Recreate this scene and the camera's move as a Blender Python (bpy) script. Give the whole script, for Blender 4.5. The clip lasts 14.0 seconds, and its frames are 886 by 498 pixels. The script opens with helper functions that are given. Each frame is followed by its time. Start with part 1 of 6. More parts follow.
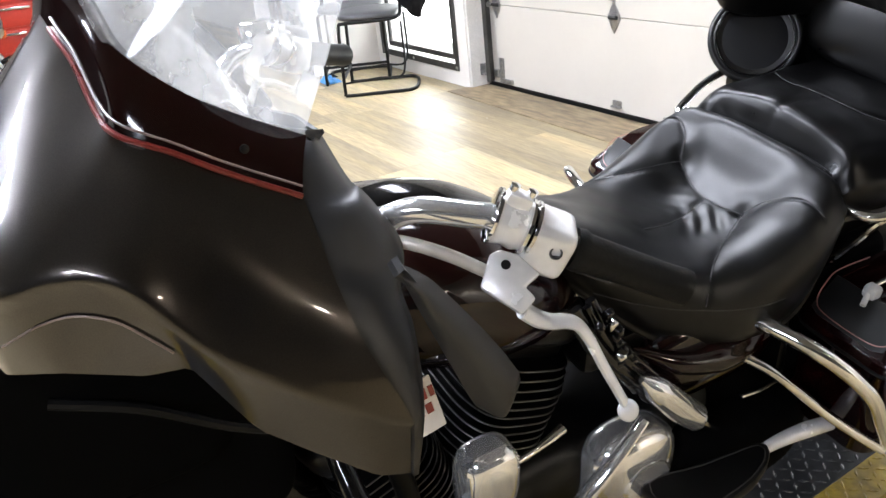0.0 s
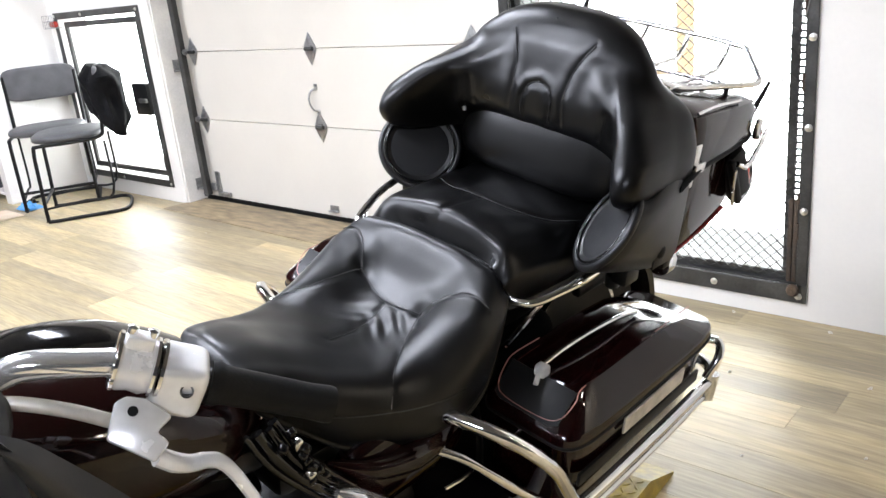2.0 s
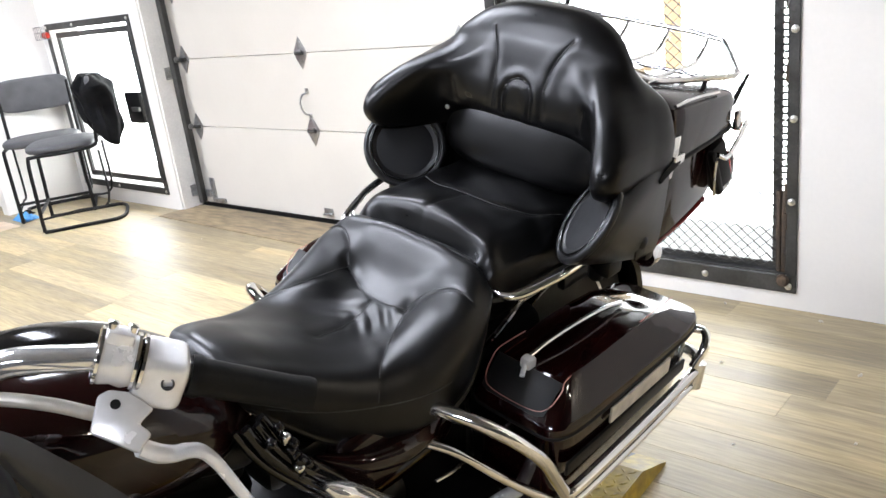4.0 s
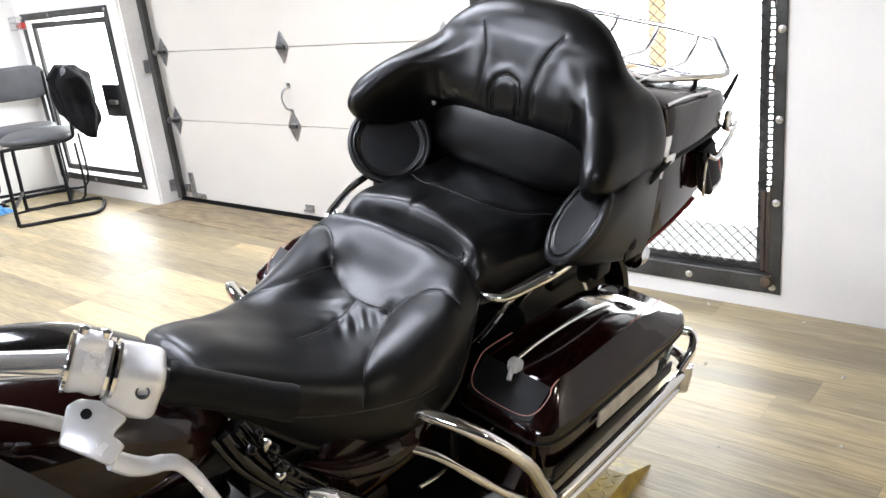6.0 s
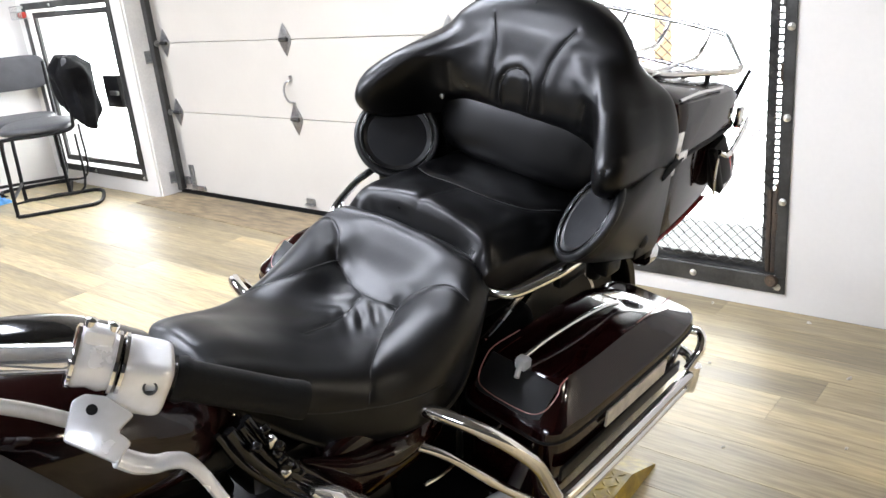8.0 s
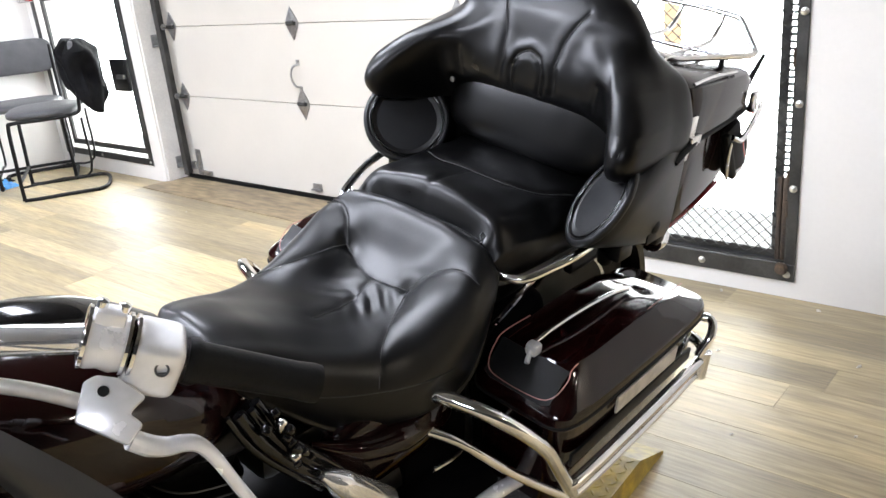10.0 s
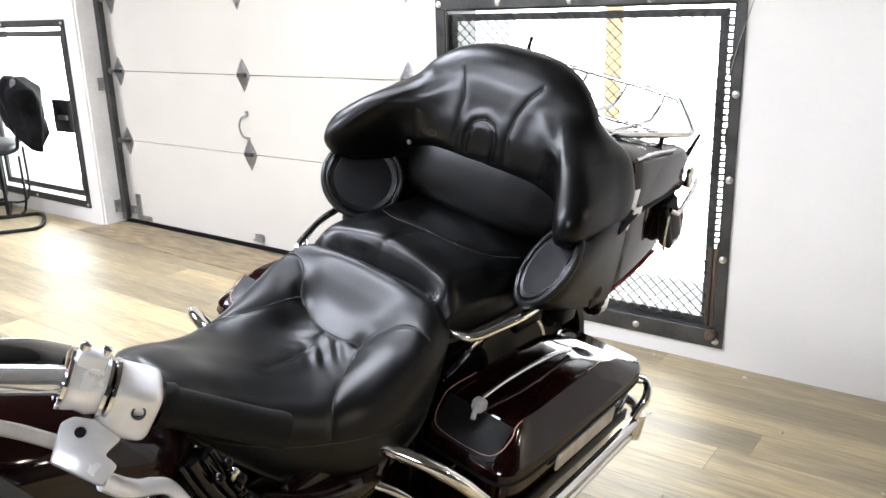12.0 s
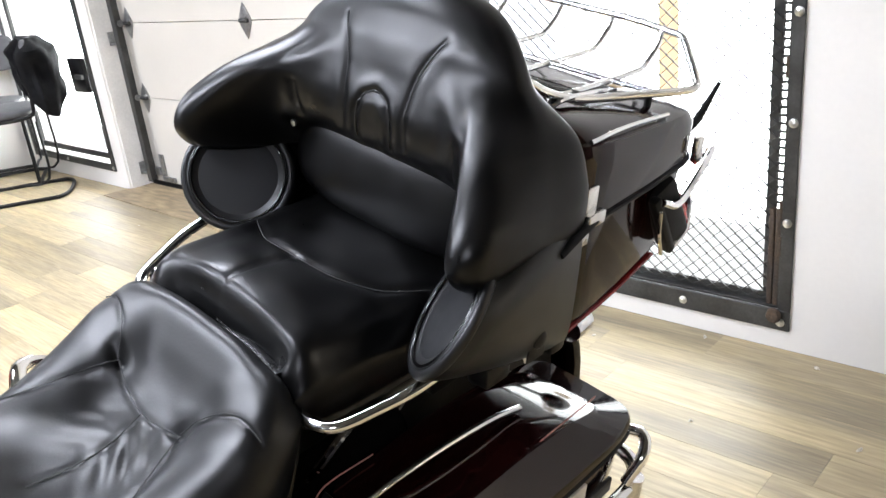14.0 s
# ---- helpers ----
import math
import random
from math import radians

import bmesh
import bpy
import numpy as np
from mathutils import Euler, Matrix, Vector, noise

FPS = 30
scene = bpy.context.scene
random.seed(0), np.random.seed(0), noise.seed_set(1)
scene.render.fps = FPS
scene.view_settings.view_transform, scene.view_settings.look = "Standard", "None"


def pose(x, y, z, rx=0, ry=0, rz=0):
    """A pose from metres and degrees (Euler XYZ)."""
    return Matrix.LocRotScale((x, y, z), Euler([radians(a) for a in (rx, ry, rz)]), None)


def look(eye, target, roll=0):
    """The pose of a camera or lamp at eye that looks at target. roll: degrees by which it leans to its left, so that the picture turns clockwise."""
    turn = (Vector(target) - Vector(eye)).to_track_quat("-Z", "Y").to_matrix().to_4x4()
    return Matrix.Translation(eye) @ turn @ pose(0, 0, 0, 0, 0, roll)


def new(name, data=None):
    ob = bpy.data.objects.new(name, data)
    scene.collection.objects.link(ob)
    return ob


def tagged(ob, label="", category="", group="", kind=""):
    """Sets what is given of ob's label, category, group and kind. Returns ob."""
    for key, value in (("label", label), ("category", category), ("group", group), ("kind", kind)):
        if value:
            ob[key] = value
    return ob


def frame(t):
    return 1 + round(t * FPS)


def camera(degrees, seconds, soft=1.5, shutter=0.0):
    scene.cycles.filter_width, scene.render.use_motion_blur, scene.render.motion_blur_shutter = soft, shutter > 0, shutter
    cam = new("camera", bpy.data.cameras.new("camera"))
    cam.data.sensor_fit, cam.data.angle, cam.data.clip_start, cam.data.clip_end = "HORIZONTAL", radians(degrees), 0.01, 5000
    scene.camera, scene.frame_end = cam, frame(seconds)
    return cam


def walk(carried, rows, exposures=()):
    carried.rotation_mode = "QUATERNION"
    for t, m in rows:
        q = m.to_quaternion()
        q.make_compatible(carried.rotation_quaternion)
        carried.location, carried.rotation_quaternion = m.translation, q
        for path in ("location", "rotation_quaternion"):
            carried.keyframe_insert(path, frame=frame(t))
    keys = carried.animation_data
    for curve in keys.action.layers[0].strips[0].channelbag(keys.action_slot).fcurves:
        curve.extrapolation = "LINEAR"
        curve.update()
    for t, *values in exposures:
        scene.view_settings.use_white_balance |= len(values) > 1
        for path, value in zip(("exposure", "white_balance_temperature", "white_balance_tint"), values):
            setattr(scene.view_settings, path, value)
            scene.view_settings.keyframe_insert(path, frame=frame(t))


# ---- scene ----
cam = camera(57.0, 14.0)
PATH = [
    (0, (-0.0302, 0.1636, 1.3183), (-1.6496, 1.0182, 0.5137), -6.21),
    (0.5, (-0.0468, 0.2228, 1.2985), (-1.5406, 1.283, 0.4957), -5.69),
    (1, (0.0044, 0.2326, 1.3137), (-1.3952, 1.4485, 0.5635), -5.13),
    (1.5, (0.0209, 0.2508, 1.3205), (-1.2993, 1.5825, 0.6249), -5.17),
    (2, (0.04, 0.2569, 1.331), (-1.2485, 1.6492, 0.6974), -5.80),
    (2.5, (0.052, 0.2594, 1.3323), (-1.2145, 1.6802, 0.718), -6.52),
    (3, (0.0559, 0.2553, 1.3303), (-1.2374, 1.6539, 0.7209), -6.21),
    (3.5, (0.068, 0.257, 1.3275), (-1.2304, 1.644, 0.7028), -6.60),
    (4, (0.0771, 0.2557, 1.3247), (-1.2109, 1.6504, 0.6954), -7.20),
    (6.5, (0.034, 0.2795, 1.3185), (-1.2114, 1.7087, 0.681), -6.11),
    (7, (0.027, 0.2797, 1.3184), (-1.2225, 1.7108, 0.6934), -6.12),
    (7.5, (0.022, 0.2799, 1.3173), (-1.2259, 1.7095, 0.6855), -5.92),
    (8, (0.0161, 0.2813, 1.3122), (-1.2293, 1.704, 0.6605), -5.61),
    (10.5, (0.0013, 0.283, 1.305), (-1.2472, 1.6886, 0.6227), -5.39),
    (11, (0.0022, 0.2838, 1.312), (-1.215, 1.7265, 0.651), -4.81),
    (11.5, (0.0019, 0.2534, 1.3242), (-1.1978, 1.7387, 0.7287), -2.65),
    (12, (0.0078, 0.2241, 1.3266), (-1.1384, 1.7645, 0.7666), -1.58),
    (12.5, (0.0284, 0.1843, 1.3289), (-1.011, 1.8052, 0.7881), -0.73),
    (12.7, (0.0283, 0.1804, 1.3238), (-0.9613, 1.8072, 0.7121), -0.33),
    (13, (0.0206, 0.2622, 1.3068), (-0.9913, 1.8306, 0.5882), -2.37),
    (13.2, (0.025, 0.3909, 1.3163), (-1.0824, 1.922, 0.6609), -3.76),
    (13.5, (0.0295, 0.5796, 1.3313), (-1.1894, 2.0481, 0.7332), -4.64),
    (13.7, (0.014, 0.6811, 1.3357), (-1.2193, 2.1222, 0.7015), -5.12),
    (14, (-0.0598, 0.8397, 1.3045), (-1.3594, 2.1823, 0.5914), -6.27),
]
walk(cam, [(t, look(eye, target, roll)) for t, eye, target, roll in PATH])

# ---- light and exposure ----
scene.view_settings.exposure = 0.25
world = bpy.data.worlds.new("world")
scene.world = world
world.use_nodes = True
wn, wl = world.node_tree.nodes, world.node_tree.links
sky = wn.new("ShaderNodeTexSky")
sky.sky_type = "NISHITA"
sky.sun_disc = False
sky.sun_elevation, sky.sun_rotation = radians(38), radians(200)
wn["Background"].inputs["Strength"].default_value = 0.10
wl.new(sky.outputs["Color"], wn["Background"].inputs["Color"])

WALL_Y = 3.146      # inner face of the window wall
CEIL = 2.75


def lamp(name, kind, m, power, colour, **more):
    data = bpy.data.lights.new(name, kind)
    data.energy, data.color = power, colour
    for key, value in more.items():
        if key == "size":
            data.size = value
        if key == "size_y":
            data.shape, data.size_y = "RECTANGLE", value
        if key == "radius":
            data.shadow_soft_size = value
        if key == "cone":
            data.spot_size, data.spot_blend = value, 0.25
        if key == "angle":
            data.angle = value
    ob = new(name, data)
    ob.matrix_world = m
    return ob


NEUTRAL = (0.890, 0.945, 1.11)
WARM = (1.0, 0.95, 0.89)
# overcast daylight, and unseen ceiling tubes added for highlights and fill
lamp("sun", "SUN", look((2, 9, 9), (0, 0, 0)), 0.8, (1.0, 0.97, 0.93), angle=radians(15))
ADDED_TUBES = [(-2.35, 1.72, 50), (-5.5, 1.35, 68), (-1.91, 0.17, 75), (-3.4, -0.35, 85), (1.1, -2.1, 80), (-4.4, -2.3, 95)]
for tx, ty, watts in ADDED_TUBES:
    lamp("added_tube_fill", "AREA", look((tx, ty, CEIL - 0.125), (tx, ty, 0)), watts, NEUTRAL, size=1.25, size_y=0.5)


# ---- materials ----
def material(name, base, rough=0.5, metal=0.0, vary=0.15, scale=6.0, grain=0.0, grain_scale=200.0, coat=0.0,
             bump=0.0, bump_scale=60.0, other=None, random_value=0.0, rough_vary=0.08, stretch=(1, 1, 1), spec=0.5):
    """A painted, cast or covered surface: stains at one scale, grain at another, uneven gloss, fine relief."""
    m = bpy.data.materials.new(name)
    m.use_nodes = True
    n, k = m.node_tree.nodes, m.node_tree.links
    b = n["Principled BSDF"]
    co = n.new("ShaderNodeTexCoord")
    mp = n.new("ShaderNodeMapping")
    mp.inputs["Scale"].default_value = stretch
    k.new(co.outputs["Object"], mp.inputs["Vector"])
    big = n.new("ShaderNodeTexNoise")
    big.inputs["Scale"].default_value, big.inputs["Detail"].default_value = scale, 5
    fine = n.new("ShaderNodeTexNoise")
    fine.inputs["Scale"].default_value, fine.inputs["Detail"].default_value = grain_scale, 3
    for t in (big, fine):
        k.new(mp.outputs["Vector"], t.inputs["Vector"])
    mix = n.new("ShaderNodeMix")
    mix.data_type = "RGBA"
    low = other or [c * (1 - vary) for c in base]
    mix.inputs["A"].default_value = (*low, 1)
    mix.inputs["B"].default_value = (*[min(1, c * (1 + (0 if other else vary))) for c in base], 1)
    ramp = n.new("ShaderNodeMapRange")
    ramp.inputs["From Min"].default_value, ramp.inputs["From Max"].default_value = 0.32, 0.68
    k.new(big.outputs["Fac"], ramp.inputs["Value"])
    k.new(ramp.outputs["Result"], mix.inputs["Factor"])
    last = mix.outputs["Result"]
    if grain:
        g = n.new("ShaderNodeMix")
        g.data_type, g.blend_type = "RGBA", "MULTIPLY"
        g.inputs["Factor"].default_value = grain
        k.new(last, g.inputs["A"])
        gr = n.new("ShaderNodeMapRange")
        gr.inputs["From Min"].default_value, gr.inputs["From Max"].default_value = 0.3, 0.7
        k.new(fine.outputs["Fac"], gr.inputs["Value"])
        k.new(gr.outputs["Result"], g.inputs["B"])
        last = g.outputs["Result"]
    if random_value:
        info = n.new("ShaderNodeObjectInfo")
        off = n.new("ShaderNodeMath")
        off.operation = "MULTIPLY"
        off.inputs[1].default_value = 37.0
        k.new(info.outputs["Random"], off.inputs[0])
        k.new(off.outputs["Value"], mp.inputs["Location"])
        hsv = n.new("ShaderNodeHueSaturation")
        rr = n.new("ShaderNodeMapRange")
        rr.inputs["To Min"].default_value, rr.inputs["To Max"].default_value = 1 - random_value, 1 + random_value
        k.new(info.outputs["Random"], rr.inputs["Value"])
        k.new(rr.outputs["Result"], hsv.inputs["Value"])
        k.new(last, hsv.inputs["Color"])
        last = hsv.outputs["Color"]
    k.new(last, b.inputs["Base Color"])
    rv = n.new("ShaderNodeMapRange")
    rv.inputs["To Min"].default_value, rv.inputs["To Max"].default_value = max(0.02, rough - rough_vary), min(1, rough + rough_vary)
    k.new(big.outputs["Fac"], rv.inputs["Value"])
    k.new(rv.outputs["Result"], b.inputs["Roughness"])
    b.inputs["Metallic"].default_value = metal
    b.inputs["Specular IOR Level"].default_value = spec
    b.inputs["Coat Weight"].default_value = coat
    b.inputs["Coat Roughness"].default_value = 0.04
    if bump:
        bt = n.new("ShaderNodeTexNoise")
        bt.inputs["Scale"].default_value, bt.inputs["Detail"].default_value = bump_scale, 4
        k.new(mp.outputs["Vector"], bt.inputs["Vector"])
        bm_ = n.new("ShaderNodeBump")
        bm_.inputs["Strength"].default_value, bm_.inputs["Distance"].default_value = bump, 0.004
        k.new(bt.outputs["Fac"], bm_.inputs["Height"])
        k.new(bm_.outputs["Normal"], b.inputs["Normal"])
    return m


def glowing(name, colour, strength):
    m = bpy.data.materials.new(name)
    m.use_nodes = True
    n, k = m.node_tree.nodes, m.node_tree.links
    e = n.new("ShaderNodeEmission")
    e.inputs["Color"].default_value, e.inputs["Strength"].default_value = (*colour, 1), strength
    k.new(e.outputs["Emission"], n["Material Output"].inputs["Surface"])
    return m


def clear(name, tint, rough=0.02, haze=0.0):
    """Clear sheet: see-through, more gloss at a slant, and a thin film of dust."""
    m = bpy.data.materials.new(name)
    m.use_nodes = True
    n, k = m.node_tree.nodes, m.node_tree.links
    tr, gl, mx = n.new("ShaderNodeBsdfTransparent"), n.new("ShaderNodeBsdfGlossy"), n.new("ShaderNodeMixShader")
    lw, pw, ml = n.new("ShaderNodeLayerWeight"), n.new("ShaderNodeMath"), n.new("ShaderNodeMath")
    tr.inputs["Color"].default_value = (*tint, 1)
    gl.inputs["Roughness"].default_value = rough
    lw.inputs["Blend"].default_value = 0.5
    pw.operation, pw.inputs[1].default_value = "POWER", 4.5
    ml.operation, ml.inputs[1].default_value, ml.inputs[2].default_value = "MULTIPLY_ADD", 0.7, 0.04
    k.new(lw.outputs["Facing"], pw.inputs[0])
    k.new(pw.outputs[0], ml.inputs[0])
    k.new(ml.outputs[0], mx.inputs["Fac"])
    k.new(tr.outputs["BSDF"], mx.inputs[1])
    k.new(gl.outputs["BSDF"], mx.inputs[2])
    last = mx.outputs["Shader"]
    if haze:
        df, tl, both, dust = n.new("ShaderNodeBsdfDiffuse"), n.new("ShaderNodeBsdfTranslucent"), n.new("ShaderNodeMixShader"), n.new("ShaderNodeMixShader")
        for q in (df, tl):
            q.inputs["Color"].default_value = (0.82, 0.82, 0.80, 1)
        k.new(df.outputs["BSDF"], both.inputs[1])
        k.new(tl.outputs["BSDF"], both.inputs[2])
        grime, span = n.new("ShaderNodeTexNoise"), n.new("ShaderNodeMapRange")
        grime.inputs["Scale"].default_value, grime.inputs["Detail"].default_value = 9, 6
        span.inputs["From Min"].default_value, span.inputs["From Max"].default_value = 0.3, 0.7
        span.inputs["To Min"].default_value, span.inputs["To Max"].default_value = haze * 0.6, haze * 1.4
        k.new(grime.outputs["Fac"], span.inputs["Value"])
        k.new(span.outputs["Result"], dust.inputs["Fac"])
        k.new(last, dust.inputs[1])
        k.new(both.outputs["Shader"], dust.inputs[2])
        last = dust.outputs["Shader"]
    k.new(last, n["Material Output"].inputs["Surface"])
    return m


LEATHER = material("black_leather", (0.0018, 0.0017, 0.0017), 0.34, vary=0.35, scale=16, grain=0.25, grain_scale=420, bump=0.045, bump_scale=420, rough_vary=0.15, spec=0.30)
LEATHER_WORN = material("worn_black_leather", (0.0028, 0.0028, 0.0028), 0.37, vary=0.5, scale=11, grain=0.3, grain_scale=380, bump=0.045, bump_scale=300, rough_vary=0.10, spec=0.34)
THREAD = material("grey_thread", (0.03, 0.03, 0.029), 0.8, vary=0.3, scale=80)
PAINT_MAROON = material("dark_maroon_paint", (0.008, 0.0013, 0.0013), 0.12, vary=0.35, scale=3, coat=0.55, rough_vary=0.04, grain=0.2, grain_scale=900, spec=0.12)
PAINT_BLACK = material("black_paint", (0.003, 0.0028, 0.0028), 0.16, vary=0.3, scale=3, coat=0.6, rough_vary=0.05, spec=0.12)
PAINT_FADED = material("faded_black_paint", (0.060, 0.053, 0.048), 0.30, 1.0, vary=0.2, scale=4, coat=1.0, rough_vary=0.05, grain=0.25, grain_scale=900)
PINSTRIPE = material("red_pinstripe", (0.17, 0.02, 0.015), 0.3, vary=0.2, scale=30)
PINSTRIPE_BAG = material("faded_red_pinstripe", (0.42, 0.18, 0.15), 0.35, vary=0.2, scale=30)
RACK_CHROME = material("bright_rack_chrome", (0.88, 0.88, 0.87), 0.24, 1.0, vary=0.08, scale=30)
PINSTRIPE_PALE = material("pale_pinstripe", (0.26, 0.19, 0.17), 0.35, vary=0.2, scale=30)
PLASTIC = material("matte_black_plastic", (0.003, 0.003, 0.0032), 0.45, vary=0.25, scale=12, bump=0.05, bump_scale=300, spec=0.22)
PLASTIC_GREY = material("dark_grey_plastic", (0.006, 0.006, 0.0062), 0.38, vary=0.2, scale=8, bump=0.035, bump_scale=350, spec=0.4)
INNER_GREY = material("soft_grey_plastic", (0.022, 0.022, 0.0225), 0.40, vary=0.2, scale=8, bump=0.03, bump_scale=350, spec=0.45)
HOOD = material("glossy_grey_plastic", (0.05, 0.05, 0.052), 0.22, vary=0.15, scale=8, bump=0.05, bump_scale=300, coat=0.3)
RUBBER = material("black_rubber", (0.0035, 0.0035, 0.0035), 0.55, vary=0.3, scale=20, bump=0.12, bump_scale=150, spec=0.22)
CHROME = material("chrome", (0.88, 0.88, 0.88), 0.09, 1.0, vary=0.08, scale=14, rough_vary=0.06)
CHROME_WORN = material("hazy_chrome", (0.82, 0.81, 0.79), 0.20, 1.0, vary=0.14, scale=22, rough_vary=0.10)
ALLOY = material("polished_alloy", (0.90, 0.90, 0.90), 0.25, 0.30, vary=0.12, scale=30, rough_vary=0.10, bump=0.08, bump_scale=90)
POLISHED = material("polished_cover", (0.92, 0.92, 0.92), 0.10, 0.80, vary=0.08, scale=20, rough_vary=0.06)
# near-black that puts the shade of deep gaps into the colour
GAP_BLACK = material("shade_black", (0.0015, 0.0015, 0.0015), 0.9, vary=0.3, scale=20, spec=0.05)
ENGINE_BLACK = material("black_engine_enamel", (0.002, 0.002, 0.002), 0.32, vary=0.3, scale=25, bump=0.06, bump_scale=200, spec=0.25)
FIN_EDGE = material("machined_fin_edge", (0.11, 0.11, 0.107), 0.35, 1.0, vary=0.25, scale=40)
GRILLE = material("speaker_cloth", (0.0018, 0.002, 0.0026), 0.50, vary=0.3, scale=60, bump=0.08, bump_scale=900, spec=0.30)
# dark red for the sheen that light gives the maroon trunk edge
RED_SHEEN = material("red_paint_sheen", (0.20, 0.014, 0.012), 0.2, vary=0.2, scale=60, coat=0.5)
RED_LENS = material("red_reflector", (0.50, 0.03, 0.02), 0.16, vary=0.2, scale=60, coat=1.0)
STEEL = material("dark_steel", (0.075, 0.075, 0.072), 0.45, 0.6, vary=0.35, scale=9, grain=0.25, grain_scale=120, bump=0.15, bump_scale=90)
RUST = material("rusty_steel", (0.13, 0.085, 0.05), 0.75, 0.2, vary=0.5, scale=14, grain=0.5, grain_scale=150, bump=0.4, bump_scale=120, other=(0.06, 0.05, 0.045))
GALV = material("galvanised_steel", (0.42, 0.42, 0.41), 0.40, 0.85, vary=0.2, scale=30, grain=0.25, grain_scale=90)
WALL = material("white_wall_paint", (0.76, 0.738, 0.70), 0.62, vary=0.035, scale=1.6, grain=0.02, grain_scale=60, bump=0.01, bump_scale=45)
DARK_WALL = material("dark_grey_wall_paint", (0.030, 0.030, 0.031), 0.7, vary=0.1, scale=2, bump=0.1, bump_scale=40)
CEILING = material("grey_ceiling_paint", (0.12, 0.12, 0.123), 0.8, vary=0.05, scale=2)
DOOR_PAINT = material("cream_door_paint", (0.60, 0.572, 0.515), 0.42, vary=0.03, scale=2.2, grain=0.015, grain_scale=40, bump=0.008, bump_scale=30)
TRIM = material("white_trim_paint", (0.79, 0.77, 0.73), 0.45, vary=0.06, scale=6, grain=0.1, grain_scale=70)
BOLT = material("zinc_bolt", (0.66, 0.65, 0.62), 0.32, 0.9, vary=0.2, scale=90)
YELLOW = material("yellow_deck_paint", (0.56, 0.38, 0.03), 0.45, vary=0.2, scale=12, grain=0.45, grain_scale=40, other=(0.30, 0.22, 0.06))
DECK = material("black_deck_plate", (0.040, 0.042, 0.045), 0.38, 0.3, vary=0.3, scale=14, grain=0.3, grain_scale=60)
VINYL_GREY = material("grey_vinyl", (0.070, 0.070, 0.074), 0.5, vary=0.2, scale=10, bump=0.25, bump_scale=260)
FABRIC = material("black_cloth", (0.005, 0.005, 0.0055), 0.95, spec=0.15, vary=0.4, scale=20, bump=0.5, bump_scale=240)
PAPER = material("brown_paper", (0.62, 0.50, 0.38), 0.8, vary=0.1, scale=12)
NITRILE = material("blue_nitrile", (0.10, 0.34, 0.72), 0.5, vary=0.2, scale=30, bump=0.3, bump_scale=80)
CARD = material("white_card", (0.74, 0.70, 0.64), 0.6, vary=0.06, scale=20)
PRINT_RED = material("red_print", (0.26, 0.045, 0.03), 0.6, vary=0.1, scale=20)
PLATE = material("pale_trim_plate", (0.62, 0.59, 0.54), 0.35, 0.3, vary=0.2, scale=30)
LITTER = material("pale_litter", (0.6, 0.56, 0.48), 0.8, vary=0.3, scale=60)
SHELF_BOX = material("assorted_dark_box", (0.12, 0.11, 0.11), 0.5, vary=0.4, scale=8, random_value=0.7)
# yard, post and shed carry their daylight as emission
GLOW_GROUND = glowing("glowing_pale_yard", (0.96, 0.98, 1.0), 1.3)
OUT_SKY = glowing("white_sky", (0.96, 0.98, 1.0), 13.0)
GLOW_POST = glowing("glowing_ochre_post", (1.0, 0.74, 0.42), 1.5)
GLOW_SHED = glowing("glowing_grey_shed", (0.9, 0.94, 1.0), 3.0)
GLASS = clear("windshield_acrylic", (0.95, 0.955, 0.96), 0.03, 0.25)
PANE = clear("window_glass", (0.97, 0.98, 0.98))
BULB = glowing("warm_bulb", (1.0, 0.90, 0.76), 260)


def floor_material(name, tone, other, random_value):
    m = material(name, tone, 0.45, vary=0.2, scale=2.6, grain=0.35, grain_scale=22, other=other, random_value=random_value,
                 rough_vary=0.10, stretch=(0.35, 5.0, 5.0), bump=0.10, bump_scale=26)
    return m


PLANK = floor_material("wood_look_plank", (0.56, 0.445, 0.25), (0.36, 0.295, 0.19), 0.22)
SUBFLOOR = material("dark_joint", (0.16, 0.13, 0.09), 0.7, vary=0.2, scale=8)
WORN_BOARD = material("worn_threshold_board", (0.42, 0.32, 0.19), 0.55, vary=0.3, scale=3.5, grain=0.5, grain_scale=14, other=(0.27, 0.205, 0.125), stretch=(0.5, 2.2, 2.0), bump=0.3, bump_scale=20)


# ---- shape helpers: a shape is (vertices, faces) ----
def arr(v):
    return np.asarray(v, float).reshape(-1, 3)


def joined(*shapes):
    vs, fs, n = [], [], 0
    for v, f in shapes:
        v = arr(v)
        vs.append(v)
        fs += [tuple(i + n for i in face) for face in f]
        n += len(v)
    return np.concatenate(vs), fs


def moved(shape, m):
    v = arr(shape[0])
    mm = np.array(m)
    return v @ mm[:3, :3].T + mm[:3, 3], shape[1]


def mirrored(shape):
    v = arr(shape[0]) * (-1, 1, 1)
    return v, [tuple(reversed(f)) for f in shape[1]]


def part(name, shape, mat, parent=None, label="", smooth=True, kind="", auto=None):
    me = bpy.data.meshes.new(name)
    me.from_pydata([tuple(p) for p in arr(shape[0])], [], shape[1])
    me.materials.append(mat)
    b = bmesh.new()
    b.from_mesh(me)
    bmesh.ops.recalc_face_normals(b, faces=b.faces)
    b.to_mesh(me)
    b.free()
    if smooth:
        me.polygons.foreach_set("use_smooth", [True] * len(me.polygons))
        me.set_sharp_from_angle(angle=radians(auto or 40))
    ob = new(name, me)
    ob.parent = parent
    return tagged(ob, label=label, kind=kind)


